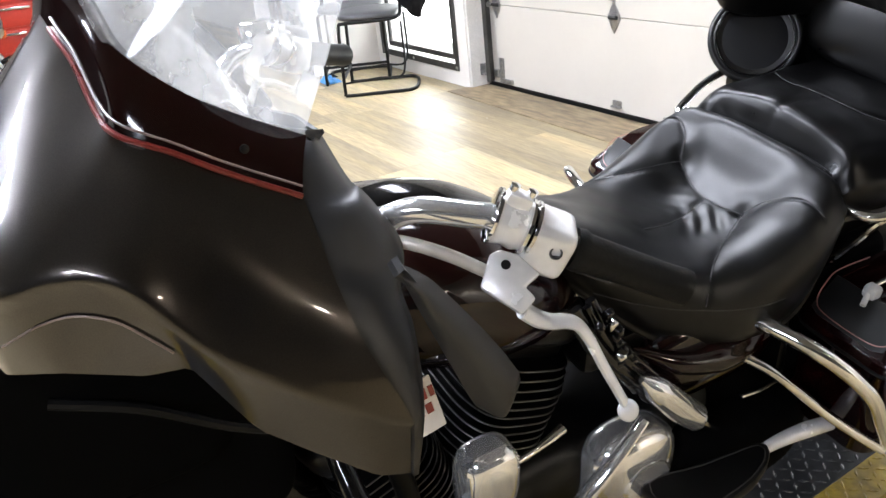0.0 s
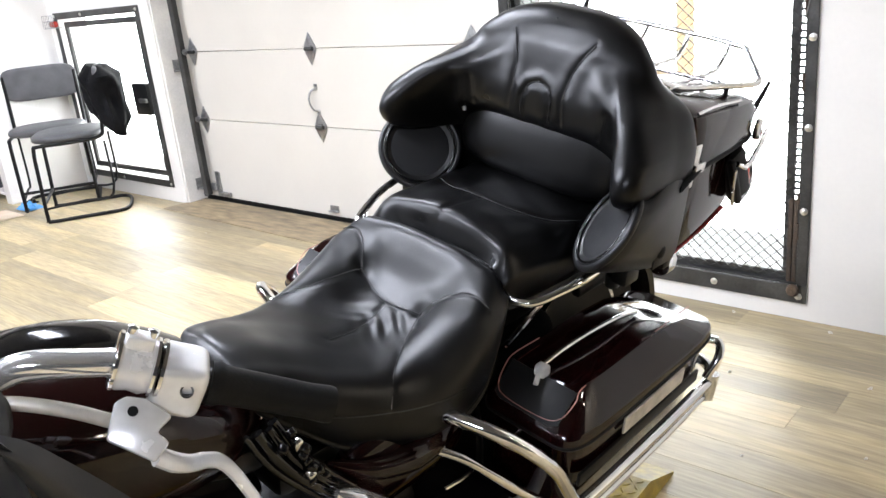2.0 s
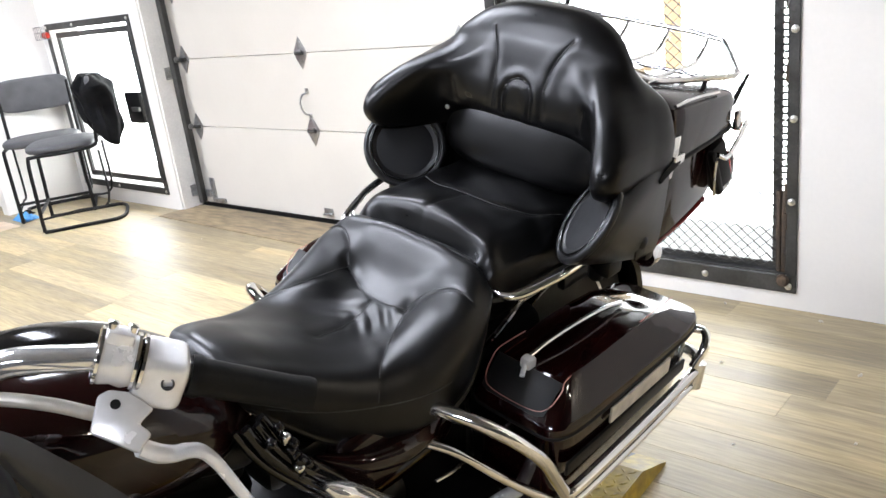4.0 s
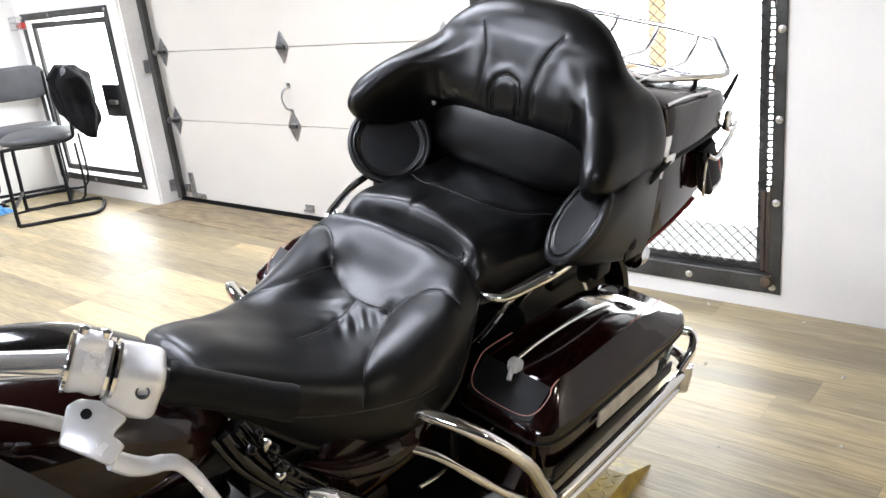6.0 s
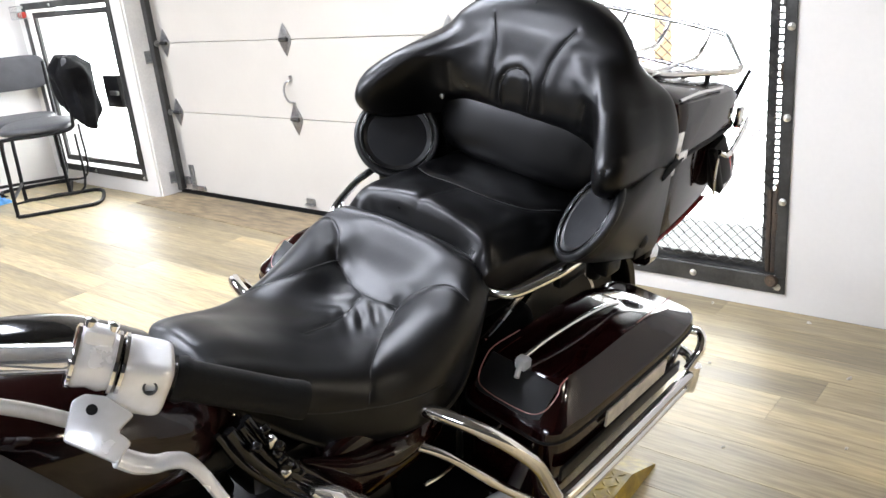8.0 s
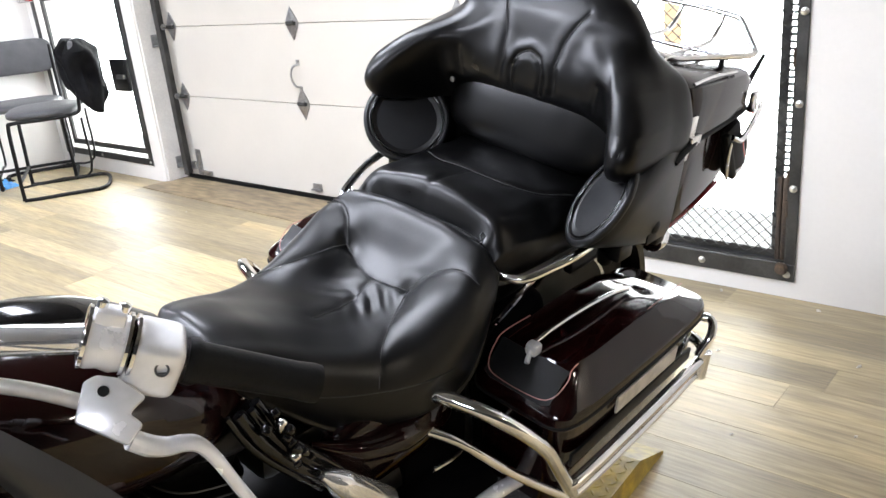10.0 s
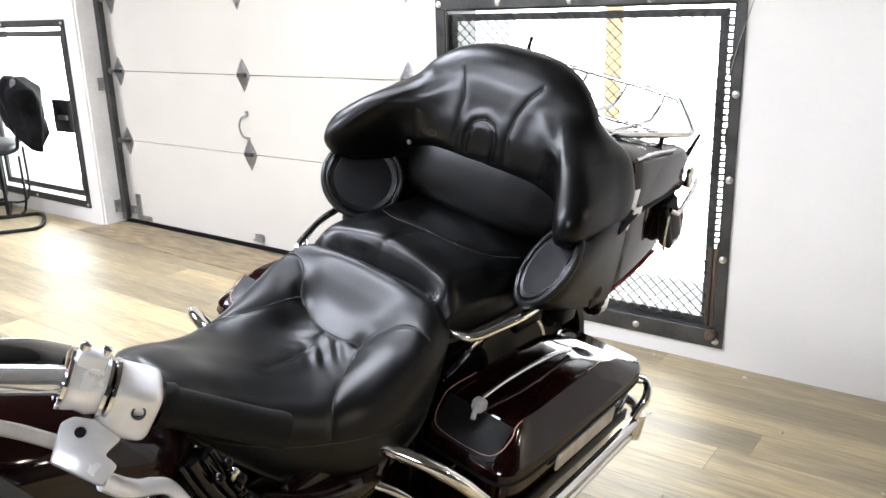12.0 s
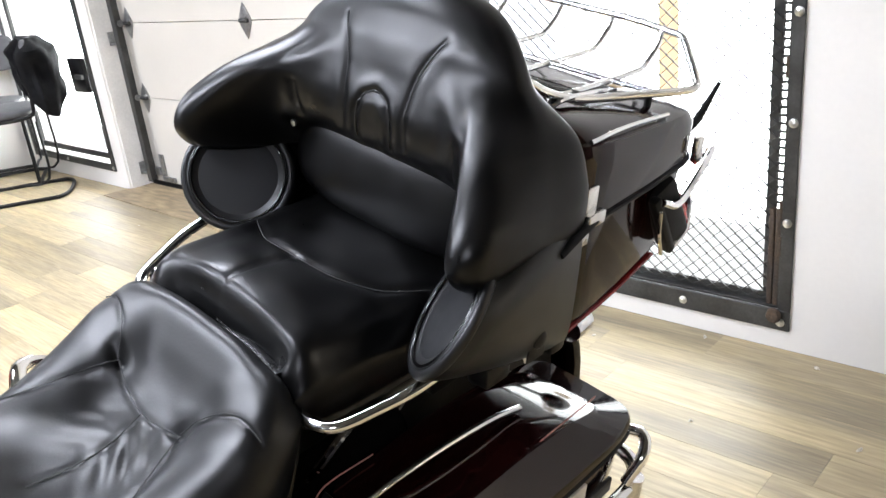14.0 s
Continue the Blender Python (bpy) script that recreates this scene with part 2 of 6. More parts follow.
def thing(name, label, category, m=None, group="", kind=""):
    ob = new(name)
    ob.empty_display_size = 0.05
    if m is not None:
        ob.matrix_world = m
    return tagged(ob, label, category, group, kind)


def loft(rings, closed=True, caps=True, loop=False):
    r = np.asarray(rings, float)
    n, k = r.shape[0], r.shape[1]
    faces = []
    for i in range(n if loop else n - 1):
        j = (i + 1) % n
        for a in range(k if closed else k - 1):
            b = (a + 1) % k
            faces.append((i * k + a, i * k + b, j * k + b, j * k + a))
    if caps and closed and not loop:
        faces.append(tuple(range(k - 1, -1, -1)))
        faces.append(tuple((n - 1) * k + a for a in range(k)))
    return r.reshape(-1, 3), faces


def spline(points, steps=8, loop=False):
    """A smooth line through the points (Catmull-Rom)."""
    p = np.asarray(points, float)
    n = len(p)
    out = []
    for i in range(n if loop else n - 1):
        if loop:
            a, b, c, d = p[(i - 1) % n], p[i], p[(i + 1) % n], p[(i + 2) % n]
        else:
            b, c = p[i], p[i + 1]
            a = p[i - 1] if i else 2 * b - c
            d = p[i + 2] if i + 2 < n else 2 * c - b
        for s in np.arange(steps) / steps:
            out.append(0.5 * (2 * b + (c - a) * s + (2 * a - 5 * b + 4 * c - d) * s**2 + (3 * b - a - 3 * c + d) * s**3))
    if not loop:
        out.append(p[-1])
    return np.array(out)


def tube(points, r, sides=10, steps=6, loop=False, caps=True, flat=1.0):
    """A round bar along a smooth line; r: one radius or one a point."""
    pts = spline(points, steps, loop) if steps > 1 else np.asarray(points, float)
    rad = np.interp(np.linspace(0, 1, len(pts)), np.linspace(0, 1, len(np.atleast_1d(r))), np.atleast_1d(r)) if np.ndim(r) else np.full(len(pts), r)
    tan = np.gradient(pts, axis=0)
    if loop:
        tan = np.roll(pts, -1, 0) - np.roll(pts, 1, 0)
    tan /= np.linalg.norm(tan, axis=1)[:, None] + 1e-12
    up = np.array([0, 0, 1.0]) if abs(tan[0][2]) < 0.9 else np.array([1.0, 0, 0])
    rings = []
    side = np.cross(tan[0], up)
    for p, t, q in zip(pts, tan, rad):
        side = side - (side @ t) * t
        side /= np.linalg.norm(side)
        top = np.cross(side, t)
        a = np.arange(sides) * 2 * np.pi / sides
        rings.append(p + q * (np.cos(a)[:, None] * side + flat * np.sin(a)[:, None] * top))
    return loft(rings, True, caps, loop)


def lathe(profile, sides=32, m=None):
    """profile: (radius, height) from one end to the other, turned round z."""
    a = np.arange(sides) * 2 * np.pi / sides
    rings = [np.stack([max(r, 1e-4) * np.cos(a), max(r, 1e-4) * np.sin(a), np.full(sides, h)], 1) for r, h in profile]
    s = loft(rings)
    return moved(s, m) if m is not None else s


def box(cx, cy, cz, sx, sy, sz, bevel=0.0, m=None, segs=2):
    """A block by its middle and full sizes, with rounded edges."""
    b = bmesh.new()
    bmesh.ops.create_cube(b, size=1.0)
    bmesh.ops.scale(b, vec=(sx, sy, sz), verts=b.verts)
    if bevel:
        bmesh.ops.bevel(b, geom=b.edges[:], offset=min(bevel, 0.49 * min(sx, sy, sz)), segments=segs, profile=0.5, affect="EDGES")
    bmesh.ops.translate(b, vec=(cx, cy, cz), verts=b.verts)
    b.verts.index_update()
    s = ([v.co[:] for v in b.verts], [tuple(v.index for v in f.verts) for f in b.faces])
    b.free()
    return moved(s, m) if m is not None else (arr(s[0]), s[1])


def pad(cx, cy, cz, sx, sy, sz, n=4.0, rows=20, cols=32):
    """A cushion-like rounded block (a superellipsoid) by its middle and full sizes."""
    rings = []
    for v in np.linspace(-np.pi / 2, np.pi / 2, rows):
        a = np.linspace(0, 2 * np.pi, cols, endpoint=False)
        f = lambda c: np.sign(c) * np.abs(c) ** (2 / n)
        x, y, z = f(np.cos(a)) * f(np.cos(v)), f(np.sin(a)) * f(np.cos(v)), np.full(cols, f(np.sin(v)))
        rings.append(np.stack([cx + x * sx / 2, cy + y * sy / 2, cz + z * sz / 2], 1))
    return loft(rings)


def slab(outline, thickness, bevel=0.0, m=None):
    """A flat plate: outline (x, y) extruded along z from 0 to thickness."""
    b = bmesh.new()
    vs = [b.verts.new((x, y, 0)) for x, y in outline]
    f = b.faces.new(vs)
    r = bmesh.ops.extrude_face_region(b, geom=[f])
    bmesh.ops.translate(b, vec=(0, 0, thickness), verts=[v for v in r["geom"] if isinstance(v, bmesh.types.BMVert)])
    if bevel:
        bmesh.ops.bevel(b, geom=[e for e in b.edges], offset=bevel, segments=2, profile=0.5, affect="EDGES")
    b.verts.index_update()
    s = ([v.co[:] for v in b.verts], [tuple(v.index for v in g.verts) for g in b.faces])
    b.free()
    return moved(s, m) if m is not None else (arr(s[0]), s[1])


def aim(p, direction, up=(0, 0, 1)):
    """The matrix that lays z along direction, at p."""
    z = Vector(direction).normalized()
    x = Vector(up).cross(z)
    x = x.normalized() if x.length > 1e-4 else Vector((1, 0, 0))
    y = z.cross(x)
    return Matrix.Translation(p) @ Matrix((x, y, z)).transposed().to_4x4()


# ---- the room ----
def structure(name, shape, mat, label, category="wall", smooth=False):
    return tagged(part(name, shape, mat, None, label, smooth, "structure"), category=category)


def wall_with_openings(x0, x1, y0, y1, z1, openings):
    """Blocks round rectangular openings (xa, xb, za, zb) in a wall that runs along x."""
    xs = sorted({x0, x1, *[v for o in openings for v in o[:2]]})
    zs = sorted({0.0, z1, *[v for o in openings for v in o[2:]]})
    blocks = []
    for xa, xb in zip(xs, xs[1:]):
        run = None
        for za, zb in zip(zs, zs[1:]):
            mx, mz = (xa + xb) / 2, (za + zb) / 2
            if any(o[0] < mx < o[1] and o[2] < mz < o[3] for o in openings):
                if run:
                    blocks.append((xa, xb, *run))
                run = None
            else:
                run = (run[0], zb) if run else (za, zb)
        if run:
            blocks.append((xa, xb, *run))
    return joined(*[box((a + b) / 2, (y0 + y1) / 2, (c + d) / 2, b - a, y1 - y0, d - c) for a, b, c, d in blocks])


LEFT_WIN, RIGHT_WIN, DOORWAY = (-6.315, -5.165, 0.15, 1.295), (-2.118, -0.893, 0.133, 1.332), (-5.0, -2.297, 0.0, 2.31)
structure("wall_north", wall_with_openings(-12.6, 4.5, WALL_Y, WALL_Y + 0.22, CEIL, [LEFT_WIN, RIGHT_WIN, DOORWAY]), WALL, "white painted wall with two barred windows and a garage door")
# the south opening is unseen, added to let fill light in
structure("wall_south", wall_with_openings(-12.6, 4.5, -4.2, -4.0, CEIL, [(-4.6, -1.6, 0.35, 2.5)]), DARK_WALL, "dark grey wall with an added, unseen window opening")
EAST = 4.3
structure("wall_east", box(EAST + 0.1, -0.4, CEIL / 2, 0.2, 7.6, CEIL), DARK_WALL, "plain dark grey wall")
structure("wall_west", box(-12.7, -0.4, CEIL / 2, 0.2, 7.6, CEIL), WALL, "plain white painted wall")
structure("ceiling", box(-3.7, -0.4, CEIL + 0.05, 18.2, 7.8, 0.1), CEILING, "plain dark ceiling", "ceiling")
pier = slab([(-0.146, WALL_Y), (-0.116, 2.516), (0.85, 2.516), (0.85, WALL_Y)], CEIL, 0.006)
structure("wall_pier", pier, WALL, "white painted pier that juts out from the wall")
structure("wall_end", box(-6.50, (2.54 + WALL_Y) / 2, CEIL / 2, 0.1, WALL_Y - 2.54, CEIL, 0.004), WALL, "white painted end of a partition wall")
structure("wall_partition", box(-9.35, 3.03, CEIL / 2, 5.6, 0.06, CEIL), WALL, "white painted partition behind the shelves")
floor = structure("floor", box(-3.7, -0.4, -0.06, 18.0, 7.6, 0.112), SUBFLOOR, "wood-look vinyl plank floor, yellowish brown and scuffed", "floor")
structure("threshold_board", slab([(-5.045, 2.985), (-4.6, 2.97), (-3.4, 2.935), (-2.28, 2.90), (-2.30, 3.285), (-4.995, 3.285)], 0.006, 0.002), WORN_BOARD, "worn bare board strip along the garage door", "floor")

# outside, past the windows: yard, post and shed glow in place of daylight
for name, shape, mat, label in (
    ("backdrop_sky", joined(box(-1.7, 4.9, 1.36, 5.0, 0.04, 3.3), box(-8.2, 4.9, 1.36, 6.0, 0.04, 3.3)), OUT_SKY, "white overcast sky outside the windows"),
    ("backdrop_yard", joined(box(-1.7, 4.1, -0.30, 5.0, 1.5, 0.04), box(-8.0, 4.1, -0.30, 6.4, 1.5, 0.04)), GLOW_GROUND, "pale concrete yard outside, glowing in place of daylight"),
    ("backdrop_post", box(-2.012, 4.6, 1.2, 0.083, 0.05, 1.5), GLOW_POST, "ochre wooden post outside the window, glowing in place of daylight"),
    ("backdrop_shed", box(-2.98, 4.6, 1.25, 0.55, 0.05, 1.4), GLOW_SHED, "grey shed wall outside the window, glowing in place of daylight"),
    # glowing sheet added as fill behind the south opening
    ("backdrop_south_fill", box(-2.2, -5.2, 1.5, 8.0, 0.04, 3.6), glowing("south_fill_glow", (0.97, 0.985, 1.0), 0.9), "added fill glow behind the unseen south opening"),
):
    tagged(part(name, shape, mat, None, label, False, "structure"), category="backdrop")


def lath(x0, x1, z0, z1, w, y, t, bevel=0.003):
    """Four flat bars as a frame round x0..x1, z0..z1 (its outer edge)."""
    return [box((x0 + x1) / 2, y, z1 - w / 2, x1 - x0, t, w, bevel), box((x0 + x1) / 2, y, z0 + w / 2, x1 - x0, t, w, bevel),
            box(x0 + w / 2, y, (z0 + z1) / 2, w, t, z1 - z0 - 2 * w, bevel), box(x1 - w / 2, y, (z0 + z1) / 2, w, t, z1 - z0 - 2 * w, bevel)]


def bolt_head(x, y, z, r=0.011):
    return joined(lathe([(0.001, 0), (r * 1.25, 0), (r * 1.25, 0.002), (r, 0.0025), (r, 0.006), (r * 0.6, 0.009), (0.001, 0.0095)], 14, aim((x, y, z), (0, -1, 0))))


def expanded_mesh(x0, x1, z0, z1, y, cw=0.046, ch=0.021, t=0.0033, d=0.005):
    """Expanded steel: strands that zigzag and meet, one row above another."""
    vs, fs = [], []
    rows, cols = int((z1 - z0) / ch), int((x1 - x0) / (cw / 2))
    for r in range(rows + 1):
        base = len(vs)
        for c_ in range(cols + 1):
            x = x0 + c_ * cw / 2
            z = z0 + r * ch + (ch / 2) * (1 if (c_ + r) % 2 else -1) * 0.94
            z = min(max(z, z0), z1)
            for dy, dz in ((-d / 2, -t / 2), (d / 2, -t / 2 + 0.001), (d / 2, t / 2 + 0.001), (-d / 2, t / 2)):
                vs.append((x, y + dy, z + dz))
        for c_ in range(cols):
            a, b = base + 4 * c_, base + 4 * c_ + 4
            fs += [(a + i, a + (i + 1) % 4, b + (i + 1) % 4, b + i) for i in range(4)]
    return np.array(vs), fs


# right window: bolted steel frame, a mesh guard on hinges behind it, the pane behind that
win = thing("window_1", "square window in a bolted dark steel frame with expanded mesh", "window", kind="structure")
for cx, cz, sx, sz in ((-1.512, 1.352, 1.310, 0.042), (-1.512, 0.101, 1.310, 0.068), (-2.142, 0.733, 0.050, 1.196), (-0.875, 0.733, 0.036, 1.196)):
    part("frame_bar", box(cx, WALL_Y - 0.005, cz, sx, 0.010, sz, 0.003), STEEL, win, "dark steel flat bar", smooth=False)
for x, z in ((-2.148, 1.353), (-1.85, 1.353), (-1.525, 1.352), (-1.20, 1.350), (-0.876, 1.350), (-0.873, 1.021), (-0.874, 0.718), (-0.877, 0.419), (-0.884, 0.094), (-1.203, 0.099), (-1.53, 0.10), (-1.85, 0.10), (-2.145, 0.105), (-2.146, 0.42), (-2.146, 0.73), (-2.146, 1.03)):
    part("bolt", bolt_head(x, WALL_Y - 0.010, z), BOLT, win)
for bar in lath(-2.108, -0.928, 0.140, 1.312, 0.030, WALL_Y + 0.040, 0.02):
    part("guard_frame_bar", bar, STEEL, win, smooth=False)
part("guard_mesh", expanded_mesh(-2.105, -0.932, 0.150, 1.305, WALL_Y + 0.024), STEEL, win, "expanded steel mesh", smooth=False, kind="stuff")
for dx in (-0.0095, 0.0095):
    part("hinge_bar", box(-0.920 + dx, WALL_Y + 0.020, 0.292, 0.0165, 0.024, 0.320, 0.004), RUST, win, "rusty steel hinge bar")
part("hinge_foot", lathe([(0.001, 0), (0.020, 0), (0.024, 0.010), (0.018, 0.022), (0.001, 0.024)], 18, aim((-0.902, WALL_Y - 0.010, 0.116), (0, -1, 0.2))), RUST, win, "rusty hinge stop")
for z in (0.34, 0.45, 0.87, 1.12):
    part("hinge_knuckle", tube([(-0.900, WALL_Y + 0.004, z - 0.030), (-0.900, WALL_Y + 0.004, z + 0.030)], 0.007, 10, 1), RUST, win)
pane = part("pane", box(-1.505, WALL_Y + 0.15, 0.733, 1.22, 0.005, 1.19), PANE, win, smooth=False)
pane.visible_shadow = False
for z in np.arange(0.468, 1.31, 0.0238):
    part("hinge_rung", box(-0.9165, WALL_Y + 0.028, z, 0.024, 0.004, 0.0085), STEEL, win, smooth=False)
# dark liner added to hide the wall reveal that daylight turns white
for cx, cz, sx, sz in ((-2.114, 0.733, 0.008, 1.196), (-0.8975, 0.733, 0.006, 1.196), (-1.505, 0.137, 1.212, 0.008), (-1.505, 1.328, 1.212, 0.008)):
    part("added_dark_liner", box(cx, WALL_Y + 0.11, cz, sx, 0.215, sz), STEEL, win, smooth=False)
part("loose_wire", tube([(-0.790, WALL_Y - 0.006, 1.62), (-0.806, WALL_Y - 0.007, 1.44), (-0.845, WALL_Y - 0.014, 1.30), (-0.885, WALL_Y - 0.016, 1.15), (-0.905, WALL_Y - 0.012, 1.04)], 0.0016, 6, 4), GALV, win, "thin grey wire")

# left window: two nested steel frames and a lock box
win = thing("window_2", "square window with two nested steel frames and a lock box", "window", kind="structure")
for bar in lath(-6.362, -5.120, 0.105, 1.340, 0.047, WALL_Y - 0.005, 0.010):
    part("frame_bar", bar, STEEL, win, "dark steel flat bar", smooth=False)
for bar in lath(-6.285, -5.205, 0.172, 1.270, 0.040, WALL_Y + 0.035, 0.02):
    part("guard_frame_bar", bar, STEEL, win, smooth=False)
part("lock_box", box(-5.285, WALL_Y - 0.012, 0.722, 0.19, 0.03, 0.215, 0.004), PLASTIC_GREY, win, "black steel lock box")
part("keeper", box(-5.245, WALL_Y - 0.035, 0.715, 0.10, 0.02, 0.03, 0.006), GALV, win)
for x, z in ((-6.34, 1.316), (-5.92, 1.316), (-5.145, 1.316), (-5.143, 0.128), (-5.8, 0.128)):
    part("bolt", bolt_head(x, WALL_Y - 0.010, z, 0.009), BOLT, win)
pane = part("pane", box(-5.74, WALL_Y + 0.15, 0.722, 1.14, 0.005, 1.14), PANE, win, smooth=False)
pane.visible_shadow = False
basket = joined(*[tube([(x, WALL_Y - 0.075, 1.325), (x, WALL_Y - 0.075, 1.235), (x, WALL_Y - 0.012, 1.235)], 0.0022, 6, 1) for x in np.linspace(-6.405, -6.235, 7)],
                *[tube([(-6.405, WALL_Y - 0.075, z), (-6.235, WALL_Y - 0.075, z)], 0.0028, 6, 1) for z in (1.325, 1.285, 1.235)])
tagged(part("wire_basket", basket, GALV, None, "small wire basket hooked on the window frame"), category="basket")
tagged(part("red_pouch", pad(-6.30, WALL_Y - 0.045, 1.262, 0.10, 0.045, 0.05, 3, 10, 16), RED_LENS, None, "small red pouch lying in the wire basket"), category="pouch")

# garage door
DY = 3.30
door = thing("garage_door", "cream sectional garage door with galvanised hinges, closed", "garage door", kind="structure")
seams = [0.028, 0.567, 1.013, 1.457, 1.901, 2.345]
for n, (a, b) in enumerate(zip(seams, seams[1:])):
    part("panel", box(-3.648, DY + 0.025, (a + b) / 2, 2.695, 0.045, b - a - 0.003, 0.003), DOOR_PAINT, door, smooth=False)
# unseen board added to stop daylight leaking between the panels
part("light_stop_board", box(-3.648, DY + 0.056, 1.19, 2.685, 0.012, 2.34), DOOR_PAINT, door, smooth=False)
part("bottom_seal", box(-3.648, DY + 0.02, 0.014, 2.685, 0.04, 0.026, 0.005), RUBBER, door, "black rubber bottom seal")


def hinge(x, z, side=False):
    plate = slab([(0, -0.090), (0.014, -0.07), (0.050, -0.012), (0.050, 0.012), (0.014, 0.07), (0, 0.090), (-0.014, 0.07), (-0.050, 0.012), (-0.050, -0.012), (-0.014, -0.07)], 0.004, 0.0008, aim((x, DY - 0.0, z), (0, -1, 0)))
    bits = [plate, box(x, DY - 0.008, z + 0.012, 0.04, 0.012, 0.012, 0.002)]
    if side:
        bits += [tube([(x - 0.09, DY - 0.014, z), (x + 0.01, DY - 0.014, z)], 0.006, 8, 1), lathe([(0.001, 0), (0.02, 0), (0.02, 0.012), (0.001, 0.012)], 16, aim((x - 0.082, DY - 0.014, z), (1, 0, 0)))]
    return joined(*bits)


for z in seams[1:-1]:
    part("hinge", hinge(-3.634, z), GALV, door, "galvanised centre hinge")
    part("roller_hinge", hinge(-4.823, z, True), GALV, door, "galvanised roller hinge")
    part("edge_hinge", hinge(-2.455, z), GALV, door)
    for x in (-3.634, -4.823, -2.455):
        part("hinge_knuckle", tube([(x - 0.032, DY - 0.012, z), (x + 0.032, DY - 0.012, z)], 0.011, 10, 1), STEEL, door, "dark steel hinge knuckle")
part("pull_handle", joined(tube([(-3.634, DY - 0.002, 0.79), (-3.652, DY - 0.03, 0.775), (-3.660, DY - 0.042, 0.725), (-3.648, DY - 0.03, 0.675), (-3.634, DY - 0.002, 0.66)], 0.006, 8, 6), box(-3.634, DY - 0.003, 0.80, 0.024, 0.006, 0.03, 0.002), box(-3.634, DY - 0.003, 0.652, 0.024, 0.006, 0.03, 0.002)), GALV, door, "galvanised pull handle")
part("corner_bracket", joined(box(-4.80, DY - 0.004, 0.125, 0.05, 0.008, 0.17, 0.002), box(-4.74, DY - 0.01, 0.055, 0.14, 0.018, 0.03, 0.003), box(-4.855, DY - 0.01, 0.10, 0.06, 0.02, 0.05, 0.003)), GALV, door, "galvanised corner bracket")
part("floor_bracket", joined(box(-3.615, DY - 0.012, 0.062, 0.075, 0.024, 0.012, 0.002), box(-3.615, DY - 0.004, 0.078, 0.075, 0.006, 0.04, 0.002)), GALV, door)
part("track", joined(box(-4.905, DY - 0.035, 1.17, 0.012, 0.06, 2.26, 0.002), box(-4.885, DY - 0.062, 1.17, 0.045, 0.006, 2.26, 0.002)), STEEL, door, "dark steel roller track", smooth=False)
for z in (0.09, 0.9, 1.7):
    part("track_bracket", joined(box(-4.945, DY - 0.04, z, 0.07, 0.05, 0.006, 0.001), box(-4.977, DY - 0.04, z + 0.03, 0.006, 0.06, 0.08, 0.001)), GALV, door)
structure("trim_jamb", joined(box(-4.990, DY - 0.07, 1.155, 0.016, 0.145, 2.30, 0.002), box(-2.306, DY - 0.07, 1.155, 0.016, 0.145, 2.30, 0.002)), TRIM, "white painted door jamb boards", "trim")
structure("trim_edge", joined(box(-2.357, DY - 0.012, 1.155, 0.085, 0.02, 2.30, 0.002)), TRIM, "white painted stop along the garage door", "trim")


# ---- loose things in the room ----
def bar_chair(m, label):
    c = thing("cantilever_chair", label, "chair", m, "chairs by the window")
    r = 0.0125
    for s in (-1, 1):
        x = 0.245 * s
        part("frame_tube", tube([(x, 0.24, 0.93), (x, 0.225, 0.62), (x, 0.19, 0.535), (x, 0.0, 0.52), (x, -0.19, 0.52), (x, -0.225, 0.49), (x, -0.235, 0.26), (x, -0.24, 0.04), (x, -0.22, 0.013), (x, 0.0, 0.013), (x, 0.22, 0.013)], r, 10, 6), PLASTIC, c, "black steel tube")
        part("stay", tube([(x * 0.97, -0.235, 0.10), (x * 0.97, 0.02, 0.12), (x * 0.97, 0.20, 0.14), (x * 0.97, 0.215, 0.50)], 0.008, 8, 4), PLASTIC, c)
    part("base_bar", tube([(-0.245, 0.22, 0.013), (-0.20, 0.262, 0.013), (-0.10, 0.285, 0.013), (0.10, 0.285, 0.013), (0.20, 0.262, 0.013), (0.245, 0.22, 0.013)], r, 10, 6), PLASTIC, c)
    part("foot_rest", tube([(-0.245, -0.235, 0.14), (0.245, -0.235, 0.14)], 0.011, 10, 1), PLASTIC, c)
    part("seat", pad(0, -0.02, 0.552, 0.52, 0.46, 0.070, 3.2), VINYL_GREY, c, "grey vinyl seat pad")
    part("backrest", pad(0, 0.250, 0.862, 0.52, 0.045, 0.245, 5), VINYL_GREY, c, "dark grey vinyl back pad")
    return c


bar_chair(pose(-6.12, 2.80, 0, 0, 0, 62), "cantilever chair with dark grey vinyl back and seat")
bar_chair(pose(-5.62, 2.74, 0, 0, 0, -30), "cantilever chair with a black jacket on its back")


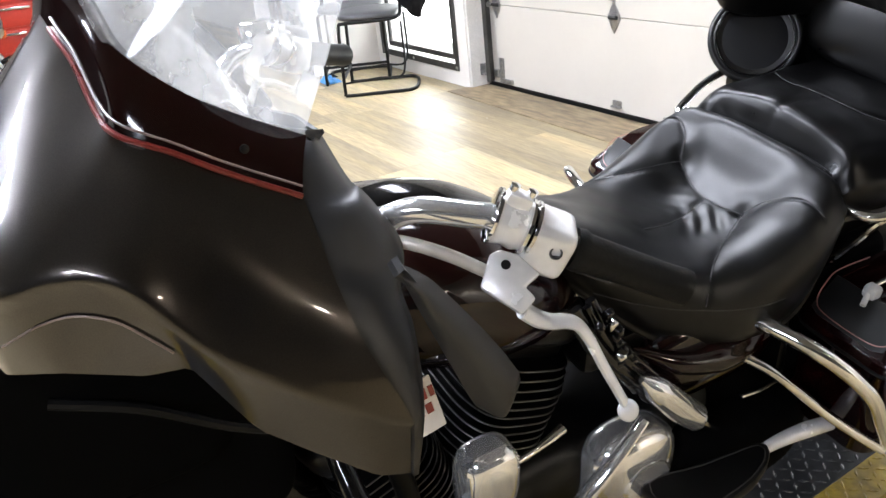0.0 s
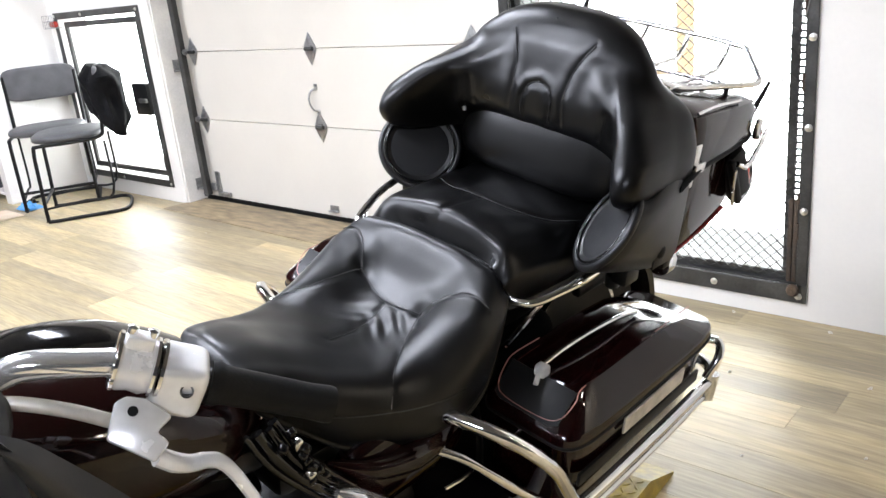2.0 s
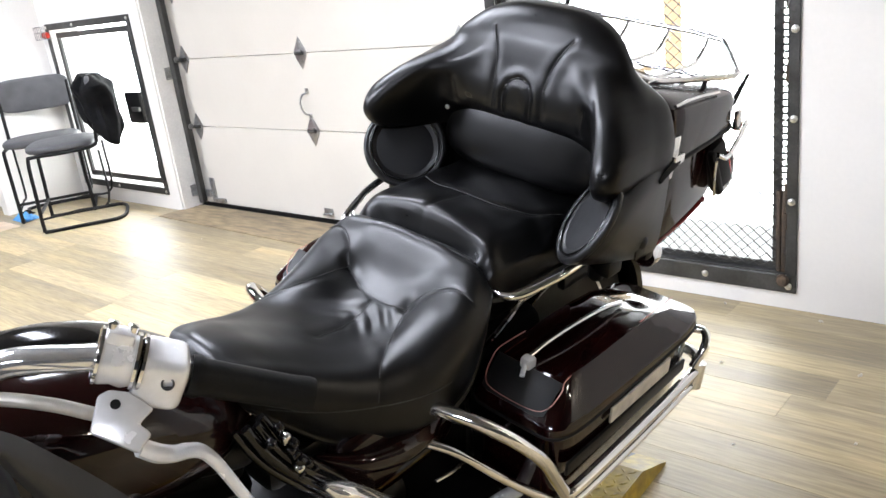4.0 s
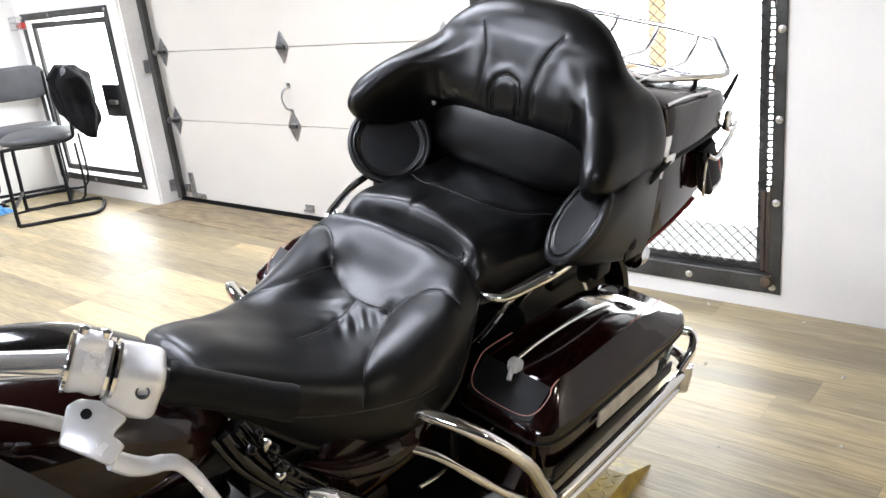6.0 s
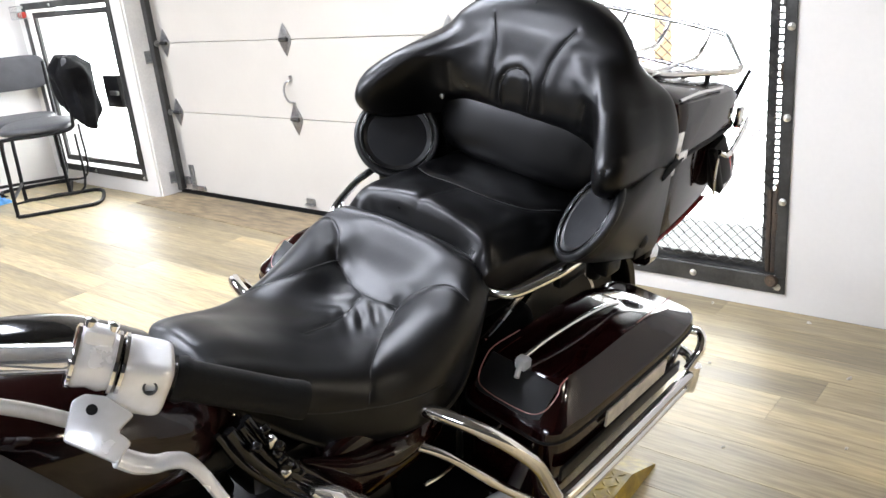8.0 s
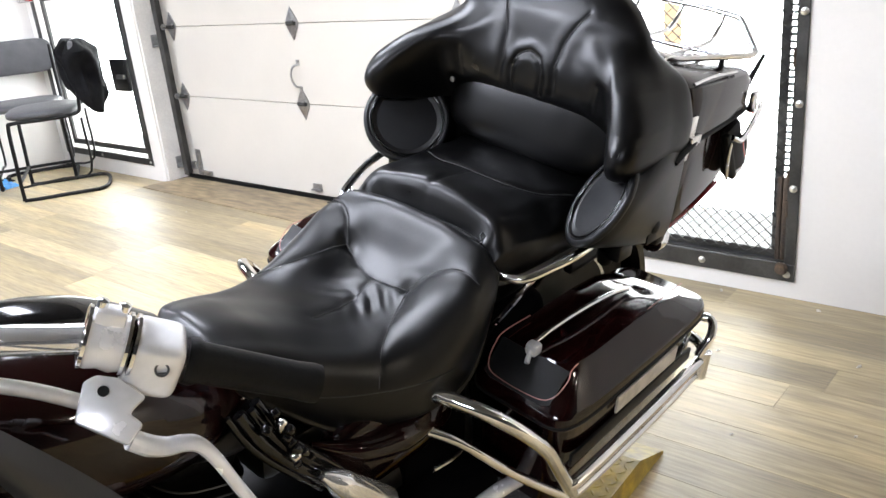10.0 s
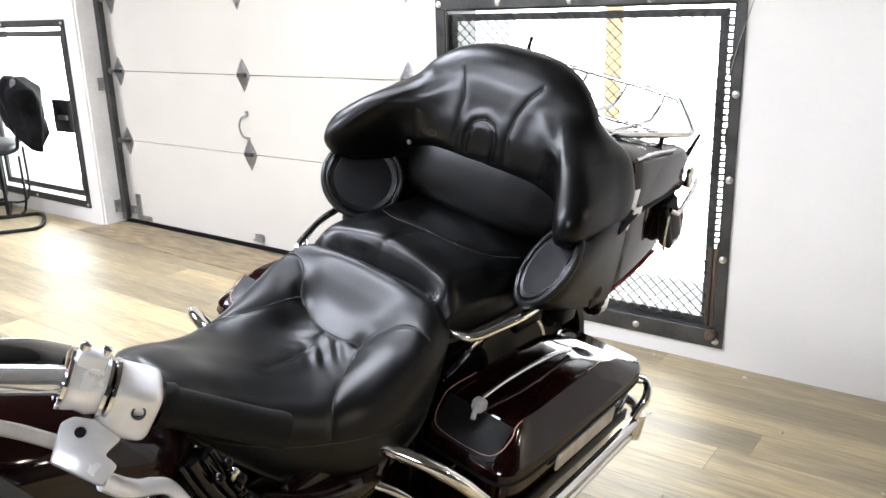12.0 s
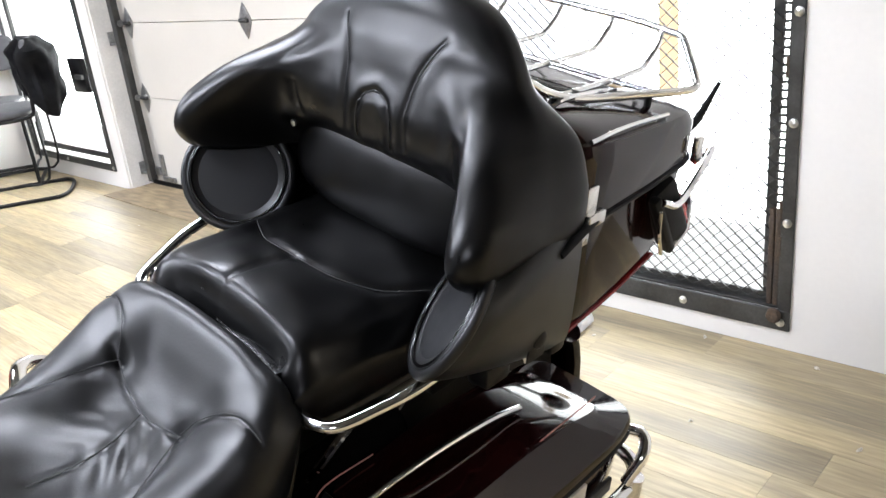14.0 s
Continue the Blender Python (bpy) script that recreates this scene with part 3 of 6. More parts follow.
def draped_cloth(m):
    rings = []
    a = np.linspace(0, 2 * np.pi, 56, endpoint=False)
    for v in np.linspace(0, 1, 26):
        z = 0.985 - 0.31 * v
        grow = min(1.0, 0.45 + 2.6 * v) * (1 - 0.12 * v)
        x = 0.275 * grow * np.sign(np.cos(a)) * np.abs(np.cos(a)) ** 0.75 + 0.02 + 0.03 * v
        y = 0.135 * grow * np.sin(a) + 0.03 * v
        hang = 0.16 * np.clip(np.cos(a - 0.5), 0, 1) ** 2 * v**1.5
        bump = np.array([noise.noise((float(np.cos(q)) * 2.2, float(np.sin(q)) * 2.2, float(v) * 3.0)) for q in a])
        fold = 0.010 * np.sin(7 * a + 3 * v) * v
        swell = 1 + 0.22 * bump
        rings.append(np.stack([x * swell + fold, 0.255 + y * swell + fold, z - hang + 0.02 * bump], 1))
    ob = part("cloth_jacket", loft(rings), FABRIC, None, "black cloth jacket slung over the chair back")
    ob.matrix_world = m
    return tagged(ob, category="jacket")


draped_cloth(pose(-5.62, 2.74, 0, 0, 0, -30))


def crumple(name, mat, label, x, y, sx, sy, h, seed, category):
    rng = np.random.default_rng(seed)
    n, k = 14, 16
    g = np.zeros((n, k, 3))
    for i in range(n):
        for j in range(k):
            u, v = i / (n - 1) - 0.5, j / (k - 1) - 0.5
            edge = max(0.0, 1 - (2 * max(abs(u), abs(v))) ** 3)
            g[i, j] = (x + sx * u * (1 + 0.25 * rng.standard_normal() * 0.3), y + sy * v, 0.007 + edge * h * (0.35 + 0.65 * noise.noise((u * 5 + seed, v * 5, 0.3)) ** 2 * 3))
    v, f = loft(g, False, False)
    low = v.copy()
    low[:, 2] = 0.004
    m = len(v)
    fs = f + [tuple(i + m for i in reversed(q)) for q in f]
    return tagged(part(name, (np.concatenate([v, low]), fs), mat, None, label), category=category)


crumple("disposable_glove", NITRILE, "crumpled blue disposable glove on the floor", -6.15, 2.545, 0.20, 0.13, 0.05, 3, "glove")
crumple("paper_sheet", PAPER, "flat brown paper scrap on the floor", -6.13, 2.30, 0.30, 0.26, 0.004, 9, "paper")
crumple("dark_rag", FABRIC, "crumpled dark rag on the floor beside the glove", -6.33, 2.62, 0.12, 0.09, 0.03, 5, "rag")
rng = np.random.default_rng(4)
spots = [(-0.75, 3.078), (-1.107, 3.097), (-0.208, 2.534), (-0.166, 2.672), (-0.528, 2.737), (-0.437, 2.345), (-1.422, 2.93), (-0.93, 2.632), (-0.71, 2.19), (-4.216, 2.777), (-2.638, 3.087)]
for x, y in spots:
    s = 0.005 + 0.006 * rng.random()
    chip = pad(0, 0, 0, s * 1.6, s, s * 0.7, 2.4, 6, 8)
    ob = part("crumb", (chip[0] * (1 + 0.25 * rng.standard_normal((len(chip[0]), 1))), chip[1]), LITTER, None, "small pale crumb of litter on the floor")
    ob.matrix_world = pose(x, y, s * 0.33, 0, 0, rng.random() * 180)
    tagged(ob, category="litter", group="litter on the floor")


def bookcase():
    c = thing("bookcase", "white built-in shelves half full of dark boxes", "shelf", pose(-7.20, 2.56, 0))
    for x in (-0.64, 0.64):
        part("side_board", box(x, 0.16, 1.1, 0.025, 0.32, 2.2, 0.002), TRIM, c, smooth=False)
    part("back_board", box(0, 0.31, 1.1, 1.255, 0.012, 2.2), TRIM, c, smooth=False)
    for z in (0.06, 0.36, 0.68, 1.02, 1.38, 1.75, 2.15):
        part("shelf_board", box(0, 0.155, z, 1.25, 0.3, 0.022, 0.002), TRIM, c, smooth=False)


bookcase()
rng = np.random.default_rng(12)
for z in (0.071, 0.371, 0.691, 1.031, 1.391):
    x = 0.60
    while x > -0.5:
        w, h = 0.05 + 0.13 * rng.random(), 0.09 + 0.15 * rng.random()
        if rng.random() < 0.8:
            b = part("storage_box", box(-7.20 + x - w / 2, 2.56 + 0.10 + 0.05 * rng.random(), z + h / 2, w, 0.16, h, 0.006), SHELF_BOX, None, "dark parts box standing on a white shelf")
            tagged(b, category="box", group="boxes on the shelves")
        x -= w + 0.015 + 0.05 * rng.random()


def ceiling_lamp(x, y, drop):
    c = thing("ceiling_lamp", "warm pendant lamp with a white metal shade", "lamp", pose(x, y, CEIL), "ceiling lamps")
    part("canopy", lathe([(0.001, 0), (0.06, 0), (0.06, -0.02), (0.02, -0.03), (0.001, -0.03)], 24), TRIM, c)
    part("rod", tube([(0, 0, -0.02), (0, 0, -drop - 0.03)], 0.006, 8, 1), TRIM, c)
    part("shade", lathe([(0.001, -drop - 0.01), (0.03, -drop - 0.02), (0.05, -drop - 0.05), (0.11, -drop - 0.12), (0.115, -drop - 0.12), (0.055, -drop - 0.045), (0.001, -drop - 0.005)], 28), TRIM, c, "white metal shade")
    part("bulb", pad(0, 0, -drop - 0.105, 0.10, 0.10, 0.10, 2, 14, 20), BULB, c, "glowing warm bulb")


LAMPS = [(3.45, 2.62, 0.72), (2.4, 1.95, 0.46)]
for x, y, drop in LAMPS:
    ceiling_lamp(x, y, drop)
    lamp("ceiling_lamp_light", "SPOT", look((x, y, CEIL - drop - 0.19), (x, y, 0)), 110, WARM, radius=0.05, cone=radians(124))


# unseen fixture, added to go with the fill lamps
def added_tube_light(x, y):
    c = thing("added_tube_light", "added, unseen white ceiling batten with a bright tube", "lamp", pose(x, y, CEIL), "tube lights")
    part("batten", box(0, 0, -0.03, 1.25, 0.50, 0.06, 0.006), TRIM, c, smooth=False)
    part("tube", tube([(-0.6, 0, -0.09), (0.6, 0, -0.09)], 0.016, 12, 1), glowing("tube_glow", (0.97, 0.98, 1.0), 45), c, "bright tube")


for x, y, watts in ADDED_TUBES:
    added_tube_light(x, y)


# ---- the touring motorcycle; its parts stand in its own axes: x to its left, y to its rear, z up ----
BIKE = pose(-1.2072, 0.1077, -0.0015, 1.579, 12.497, -1.684)
bike = thing("motorcycle", "dark maroon touring motorcycle leaning on its side stand", "motorcycle", BIKE)


def rows_of(table, n):
    """Resample a table of rows smoothly, its first column spread by the rows' own spacing."""
    t = spline(np.asarray(table, float), 12)
    d = np.r_[0, np.cumsum(np.linalg.norm(np.diff(t, axis=0), axis=1))]
    s = np.linspace(0, d[-1], n)
    return np.stack([np.interp(s, d, t[:, c_]) for c_ in range(t.shape[1])], 1)


def line_distance(x, y, line):
    """How far points lie from a line of points in the plane."""
    best = np.full(np.shape(x), 9.0)
    for (ax, ay), (bx, by) in zip(line, line[1:]):
        dx, dy = bx - ax, by - ay
        s = np.clip(((x - ax) * dx + (y - ay) * dy) / (dx * dx + dy * dy + 1e-12), 0, 1)
        best = np.minimum(best, np.hypot(x - ax - s * dx, y - ay - s * dy))
    return best


def flip(line):
    return [(-x, y) for x, y in line]


def seat_rings(table, n, dents):
    rings = []
    for y, w, top, side, low in rows_of(table, n):
        half = [(0, top), (0.3 * w, top + 0.10 * (side - top)), (0.58 * w, top + 0.7 * (side - top)), (0.82 * w, side - 0.006), (0.96 * w, side - 0.035), (w, 0.55 * side + 0.45 * low), (0.95 * w, low + 0.02), (0.78 * w, low)]
        loop = [(x, z) for x, z in half] + [(-x, z) for x, z in reversed(half[1:])]
        p = spline([(x, y, z) for x, z in loop], 9, True)
        p[:, 2] += dents(p[:, 0], p[:, 1]) * np.clip((p[:, 2] - low - 0.03) / 0.04, 0, 1)
        rings.append(p)
    return rings


SEAM_V = [(-0.098, 1.164), (-0.055, 1.150), (-0.010, 1.143), (0.032, 1.146), (0.072, 1.154)]
SEAM_MID = [(-0.010, 1.143), (0.000, 1.085), (0.008, 1.03), (0.012, 0.985)]
SEAM_BOLSTER = [(0.072, 1.154), (0.094, 1.105), (0.118, 1.060), (0.150, 1.010), (0.190, 0.965)]
SEAM_BACK = [(0.072, 1.154), (0.105, 1.176), (0.150, 1.190), (0.198, 1.190)]
LEFT_BOLSTER = [(-0.098, 1.164), (-0.120, 1.115), (-0.145, 1.065), (-0.175, 1.01), (-0.200, 0.965)]
LEFT_BACK = [(-0.098, 1.164), (-0.125, 1.190), (-0.160, 1.205), (-0.200, 1.205)]
SEAMS = [SEAM_V, SEAM_MID, SEAM_BOLSTER, LEFT_BOLSTER, SEAM_BACK, LEFT_BACK]


def rider_dents(x, y):
    z = np.zeros_like(x)
    for s in SEAMS:
        d = line_distance(x, y, s)
        z += -0.0030 * np.exp(-((d / 0.0032) ** 2)) + 0.0013 * np.exp(-(((d - 0.022) / 0.016) ** 2))
    for s, cx, cy in ((1, 0.070, 1.156), (-1, -0.097, 1.167)):
        d = np.hypot((x - cx) * 0.7, (y - cy) * 1.25)
        z += -0.011 * np.exp(-((d / 0.012) ** 2))
        u = (x * s - 0.045) * 0.90 - (y - 1.098) * 0.44
        v = (x * s - 0.045) * 0.44 + (y - 1.098) * 0.90
        fold = np.sin((v + 0.10 * u + 0.003 * np.sin(u * 45)) * 2 * np.pi / 0.0275)
        z += (0.0030 if s > 0 else 0.0008) * fold * np.exp(-((u / 0.046) ** 2)) * np.exp(-((v / 0.046) ** 2))
        z += 0.007 * np.exp(-(((x - 0.152 * s) / 0.045) ** 2)) * np.exp(-(((y - 1.095) / 0.065) ** 2))
    z += 0.0007 * np.sin(x * 61 + y * 23) * np.sin(y * 47 - x * 13)
    return z


RIDER = [(0.742, 0.062, 0.818, 0.812, 0.775), (0.752, 0.082, 0.834, 0.824, 0.765), (0.775, 0.104, 0.842, 0.828, 0.75), (0.83, 0.128, 0.826, 0.808, 0.695),
         (0.90, 0.162, 0.787, 0.775, 0.636), (0.98, 0.196, 0.751, 0.750, 0.600), (1.04, 0.214, 0.736, 0.748, 0.586), (1.09, 0.222, 0.733, 0.763, 0.592),
         (1.14, 0.223, 0.744, 0.790, 0.608), (1.18, 0.221, 0.776, 0.815, 0.632), (1.212, 0.214, 0.819, 0.834, 0.672), (1.236, 0.204, 0.848, 0.845, 0.715), (1.254, 0.192, 0.852, 0.842, 0.745), (1.266, 0.178, 0.838, 0.826, 0.775)]
rider = loft(seat_rings(RIDER, 150, rider_dents))
seat = part("rider_seat", rider, LEATHER_WORN, bike, "black leather rider seat with stitched panels and creases", auto=70)


def on_surface(shape, line, lift=0.0008, steps=6):
    """Lay a line of (x, y) on the top of a shape."""
    v = arr(shape[0])
    out = []
    for x, y in spline([(a, b, 0) for a, b in line], steps)[:, :2]:
        d = (v[:, 0] - x) ** 2 + (v[:, 1] - y) ** 2
        near = np.argsort(d)[:10]
        out.append((x, y, v[near, 2].max() + lift))
    z = np.convolve(np.pad([p[2] for p in out], 2, mode="edge"), np.ones(5) / 5, "valid")
    return [(p[0], p[1], q) for p, q in zip(out, z)]


for s in SEAMS:
    part("seam", tube(on_surface(rider, s, -0.0009), 0.0009, 6, 2), THREAD, seat, "grey stitched seam")

def on_side(shape, line, lift=0.0005):
    """Lay a line of (y, z) on the left flank of a shape."""
    v = arr(shape[0])
    v = v[v[:, 0] > 0.04]
    out = []
    for y, z in spline([(a, b, 0) for a, b in line], 8)[:, :2]:
        near = np.argsort((v[:, 1] - y) ** 2 + (v[:, 2] - z) ** 2)[:8]
        out.append((v[near, 0].mean() + lift, y, z))
    return out


part("seam", tube(on_side(rider, [(0.80, 0.752), (0.845, 0.733), (0.90, 0.716), (0.96, 0.704), (1.03, 0.694), (1.11, 0.692)]), 0.0012, 6, 2), THREAD, seat, "grey stitched seam")
PASS_SEAM = [(-0.15, 1.44), (-0.07, 1.40), (0.0, 1.395), (0.07, 1.405), (0.13, 1.44), (0.17, 1.50)]


def passenger_dents(x, y):
    z = 0.0015 * np.sin(x * 43 + y * 31) * np.sin(y * 39)
    for s in (PASS_SEAM, [(0.0, 1.395), (-0.005, 1.33), (-0.01, 1.275)]):
        d = line_distance(x, y, s)
        z += -0.0035 * np.exp(-((d / 0.005) ** 2)) + 0.001 * np.exp(-(((d - 0.02) / 0.015) ** 2))
    z += -0.055 * np.exp(-(np.clip((y - 1.266) / 0.011, 0, 9) ** 2)) * np.exp(-(((x - 0.012) / 0.128) ** 6))
    return z


PASSENGER = [(1.248, 0.165, 0.832, 0.826, 0.775), (1.258, 0.176, 0.868, 0.856, 0.765), (1.280, 0.184, 0.893, 0.876, 0.75), (1.33, 0.190, 0.899, 0.880, 0.745), (1.42, 0.197, 0.888, 0.872, 0.745), (1.52, 0.205, 0.885, 0.87, 0.75), (1.60, 0.205, 0.882, 0.87, 0.76)]
passenger = loft(seat_rings(PASSENGER, 70, passenger_dents))
pseat = part("passenger_seat", passenger, LEATHER, bike, "black leather passenger seat", auto=70)
part("seam", tube(on_surface(passenger, PASS_SEAM, -0.0006), 0.0008, 6, 2), THREAD, pseat, "grey stitched seam")
part("strap", tube([(-0.02, 1.270, 0.826), (0.05, 1.268, 0.838), (0.10, 1.264, 0.838), (0.142, 1.258, 0.836)], 0.009, 10, 6, flat=0.5), LEATHER, pseat, "stitched black leather hold strap")
for q in np.linspace(0, 1, 14):
    part("stitch", box(0.0 + 0.13 * q, 1.2655 - 0.008 * q, 0.8445 - 0.002 * q + 0.004 * math.sin(q * 3.1), 0.005, 0.0014, 0.0014), THREAD, pseat)

# wrap-round backrest
BACK = [(0.95, 1.598, 0.258, 1.45, 0.303, 1.64), (0.96, 1.59, 0.266, 1.42, 0.316, 1.642), (0.985, 1.572, 0.271, 1.402, 0.324, 1.645), (1.01, 1.554, 0.27, 1.404, 0.324, 1.648), (1.032, 1.546, 0.264, 1.418, 0.321, 1.65),
        (1.055, 1.546, 0.252, 1.442, 0.313, 1.652), (1.078, 1.549, 0.234, 1.472, 0.302, 1.654), (1.1, 1.556, 0.212, 1.506, 0.283, 1.657), (1.12, 1.563, 0.19, 1.533, 0.25, 1.661), (1.14, 1.569, 0.172, 1.55, 0.2225, 1.665), (1.165, 1.578, 0.153, 1.566, 0.202, 1.67),
        (1.1857, 1.59, 0.132, 1.582, 0.179, 1.678), (1.2048, 1.603, 0.108, 1.598, 0.151, 1.685), (1.2189, 1.618, 0.08, 1.615, 0.117, 1.688), (1.2281, 1.634, 0.054, 1.632, 0.08, 1.684), (1.2314, 1.648, 0.03, 1.647, 0.047, 1.676)]
BR_SEAMS = [[(0.098, 1.182), (0.082, 1.156), (0.068, 1.122), (0.062, 1.078), (0.066, 1.030)], [(0.168, 1.070), (0.164, 1.045), (0.160, 1.020)]]
BR_SEAMS += [flip(s) for s in BR_SEAMS]
BR_ARCH = [(-0.034, 1.020), (-0.036, 1.060), (-0.024, 1.086), (0.0, 1.096), (0.024, 1.086), (0.036, 1.060), (0.034, 1.020)]


def backrest_shape():
    """Level outlines from the pad's foot to its crown: a flat panel between two wings that reach forward as arm pads."""
    rings = []
    for z, c, rx, f, w, back in rows_of(BACK, 130):
        k = min(max((z - 1.04) / 0.05, 0), 1)
        half = [(0.0, c), (0.30 * rx, c - 0.001), (0.56 * rx, c - 0.004), (0.76 * rx, c - 0.012 - 0.10 * (c - f)), (0.90 * rx, f + 0.38 * (c - f)), (rx, f + 0.08 * (c - f)),
                (rx + 0.42 * (w - rx), f), (rx + (0.82 - 0.22 * k) * (w - rx), f + 0.012), (rx + (1 - 0.28 * k) * (w - rx), f + 0.042), (rx + (1 - 0.12 * k) * (w - rx), 0.45 * f + 0.55 * back), (w - 0.006, back - 0.012), (0.8 * w, back), (0.4 * w, back + 0.002)]
        loop = half + [(0.0, back + 0.002)] + [(-a_, b_) for a_, b_ in reversed(half[1:])]
        p = spline([(a_, b_, z) for a_, b_ in loop], 12, True)
        dome = min(max((z - 1.085) / 0.075, 0), 1)
        dome = dome * dome * (3 - 2 * dome)
        ang = np.linspace(0, 2 * np.pi, len(p))
        ex, ey = np.sign(np.sin(ang)) * np.abs(np.sin(ang)) ** 0.75, np.sign(np.cos(ang)) * np.abs(np.cos(ang)) ** 0.75
        plain = np.stack([w * ex, (c + back) / 2 - (back - c) / 2 * ey, np.full(len(p), z)], 1)
        d = np.r_[0, np.cumsum(np.linalg.norm(np.diff(p, axis=0), axis=1))]
        p = np.stack([np.interp(np.linspace(0, d[-1], 400), d, p[:, k]) for k in range(3)], 1)
        e = np.r_[0, np.cumsum(np.linalg.norm(np.diff(plain, axis=0), axis=1))]
        plain = np.stack([np.interp(np.linspace(0, e[-1], 400), e, plain[:, k]) for k in range(3)], 1)
        p = p * (1 - dome) + plain * dome
        d = np.r_[0, np.cumsum(np.linalg.norm(np.diff(p, axis=0), axis=1))]
        q = np.linspace(0, d[-1], 321)[:-1]
        p = np.stack([np.interp(q, d, p[:, k]) for k in range(3)], 1)
        front = np.clip((c + 0.012 - p[:, 1]) / 0.02, 0, 1) * np.clip((1.06 * rx - np.abs(p[:, 0])) / 0.02, 0, 1)
        push = np.zeros(len(p))
        for s in BR_SEAMS:
            dd = line_distance(p[:, 0], p[:, 2], s)
            push += 0.0036 * np.exp(-((dd / 0.0042) ** 2)) - 0.0016 * np.exp(-(((dd - 0.016) / 0.012) ** 2))
        dd = line_distance(p[:, 0], p[:, 2], BR_ARCH)
        push += 0.0048 * np.exp(-((dd / 0.0046) ** 2)) - 0.0030 * np.exp(-(((dd - 0.013) / 0.009) ** 2))
        sag = 0.0005 * np.sin(p[:, 0] * 38 + z * 30) * np.sin(z * 57 - p[:, 0] * 9)
        p[:, 1] += push * front + sag
        rings.append(p)
    return loft(rings)


back_shape = backrest_shape()
backrest = part("backrest", back_shape, LEATHER, bike, "tall black leather backrest that wraps round the passenger", auto=75)


def on_front(shape, line, lift=0.0006):
    v = arr(shape[0])
    out = []
    for x, z in spline([(a, b, 0) for a, b in line], 6)[:, :2]:
        near = np.argsort((v[:, 0] - x) ** 2 + (v[:, 2] - z) ** 2 + 5 * np.clip(v[:, 1] - 1.60, 0, 1))[:6]
        out.append((x, v[near, 1].min() - lift, z))
    return out


for s in [q for q in BR_SEAMS if abs(q[0][0]) < 0.12] + [BR_ARCH]:
    part("piping", tube(on_front(back_shape, s[:-1] if s is not BR_ARCH else s, -0.002), 0.0022, 7, 2), LEATHER_WORN, backrest, "raised leather piping")
part("lumbar_pad", moved(pad(0, 0, 0, 0.43, 0.12, 0.170, 3.2, 28, 48), pose(0.0, 1.602, 0.948, -13, 0, 0)), LEATHER, bike, "smooth black leather lumbar pad")
part("button", lathe([(0.001, 0), (0.006, 0), (0.006, 0.004), (0.001, 0.006)], 12, aim((-0.186, 1.549, 0.995), (0, -1, 0))), GALV, bike)
part("pad_backing", box(0, 1.625, 0.92, 0.50, 0.05, 0.26, 0.01), PLASTIC, bike, "black plastic backing behind the pads")

# speaker pods
def speaker_pod(s):
    c_ = np.array([0.266, 1.436, 0.908] if s > 0 else [-0.247, 1.475, 0.903])
    n_ = np.array([-0.62 * s, -0.58, 0.53])
    n_ /= np.linalg.norm(n_)
    m = np.array(aim(c_, n_))
    a = np.arange(48) * 2 * np.pi / 48
    ring = lambda r, h, e=1.0: np.stack([r * np.cos(a), r * e * np.sin(a), np.full(48, h)], 1) @ m[:3, :3].T + m[:3, 3]
    back = np.stack([s * (0.262 + 0.055 * np.sign(np.cos(a)) * np.abs(np.cos(a)) ** 0.5) * np.ones(48), np.full(48, 1.640), 0.885 + 0.125 * np.sign(np.sin(a)) * np.abs(np.sin(a)) ** 0.5], 1)
    first = ring(0.088, -0.012)
    k = np.argmin(np.linalg.norm(back[:, None] - first[None, 0], axis=2)[:, 0])
    orders = [np.roll(b, sh, 0) for b in (back, back[::-1]) for sh in range(48)]
    back = min(orders, key=lambda b: np.sum((b - first) ** 2))
    rings = [ring(0.074, 0.003), ring(0.080, 0.008), ring(0.087, 0.003), first]
    for q in np.linspace(0.15, 1, 9):
        w = q**1.3
        rings.append((1 - w) * first + w * back + (1 - (2 * q - 1) ** 2) * 0.010 * np.array([s, 0, 0]))
    pod = part("speaker_pod", loft(rings), PLASTIC_GREY, bike, "dark grey plastic speaker pod", auto=50)
    part("grille", lathe([(0.001, 0.004), (0.03, 0.004), (0.06, 0.0035), (0.074, 0.002), (0.074, -0.004), (0.001, -0.004)], 40, Matrix(m.tolist())), GRILLE, pod, "black speaker cloth")
    part("grille_ring", tube(ring(0.0765, 0.006), 0.0026, 10, 1, True), PAINT_BLACK, pod, "shiny black rim")
    part("pod_rim", tube(ring(0.086, 0.0), 0.0075, 12, 1, True), PLASTIC_GREY, pod, "rounded dark plastic rim")
    knob = aim((0.320 * s, 1.550, 0.840), (s, 0, 0))
    part("side_plate", slab([(-0.018, -0.035), (0.018, -0.035), (0.018, 0.035), (-0.018, 0.035)], 0.004, 0.0015, knob), PLASTIC, pod)
    part("side_knob", lathe([(0.001, 0), (0.014, 0), (0.014, 0.008), (0.009, 0.012), (0.001, 0.013)], 16, knob), PLASTIC, pod, "black knob")
    return pod


for s in (1, -1):
    speaker_pod(s)

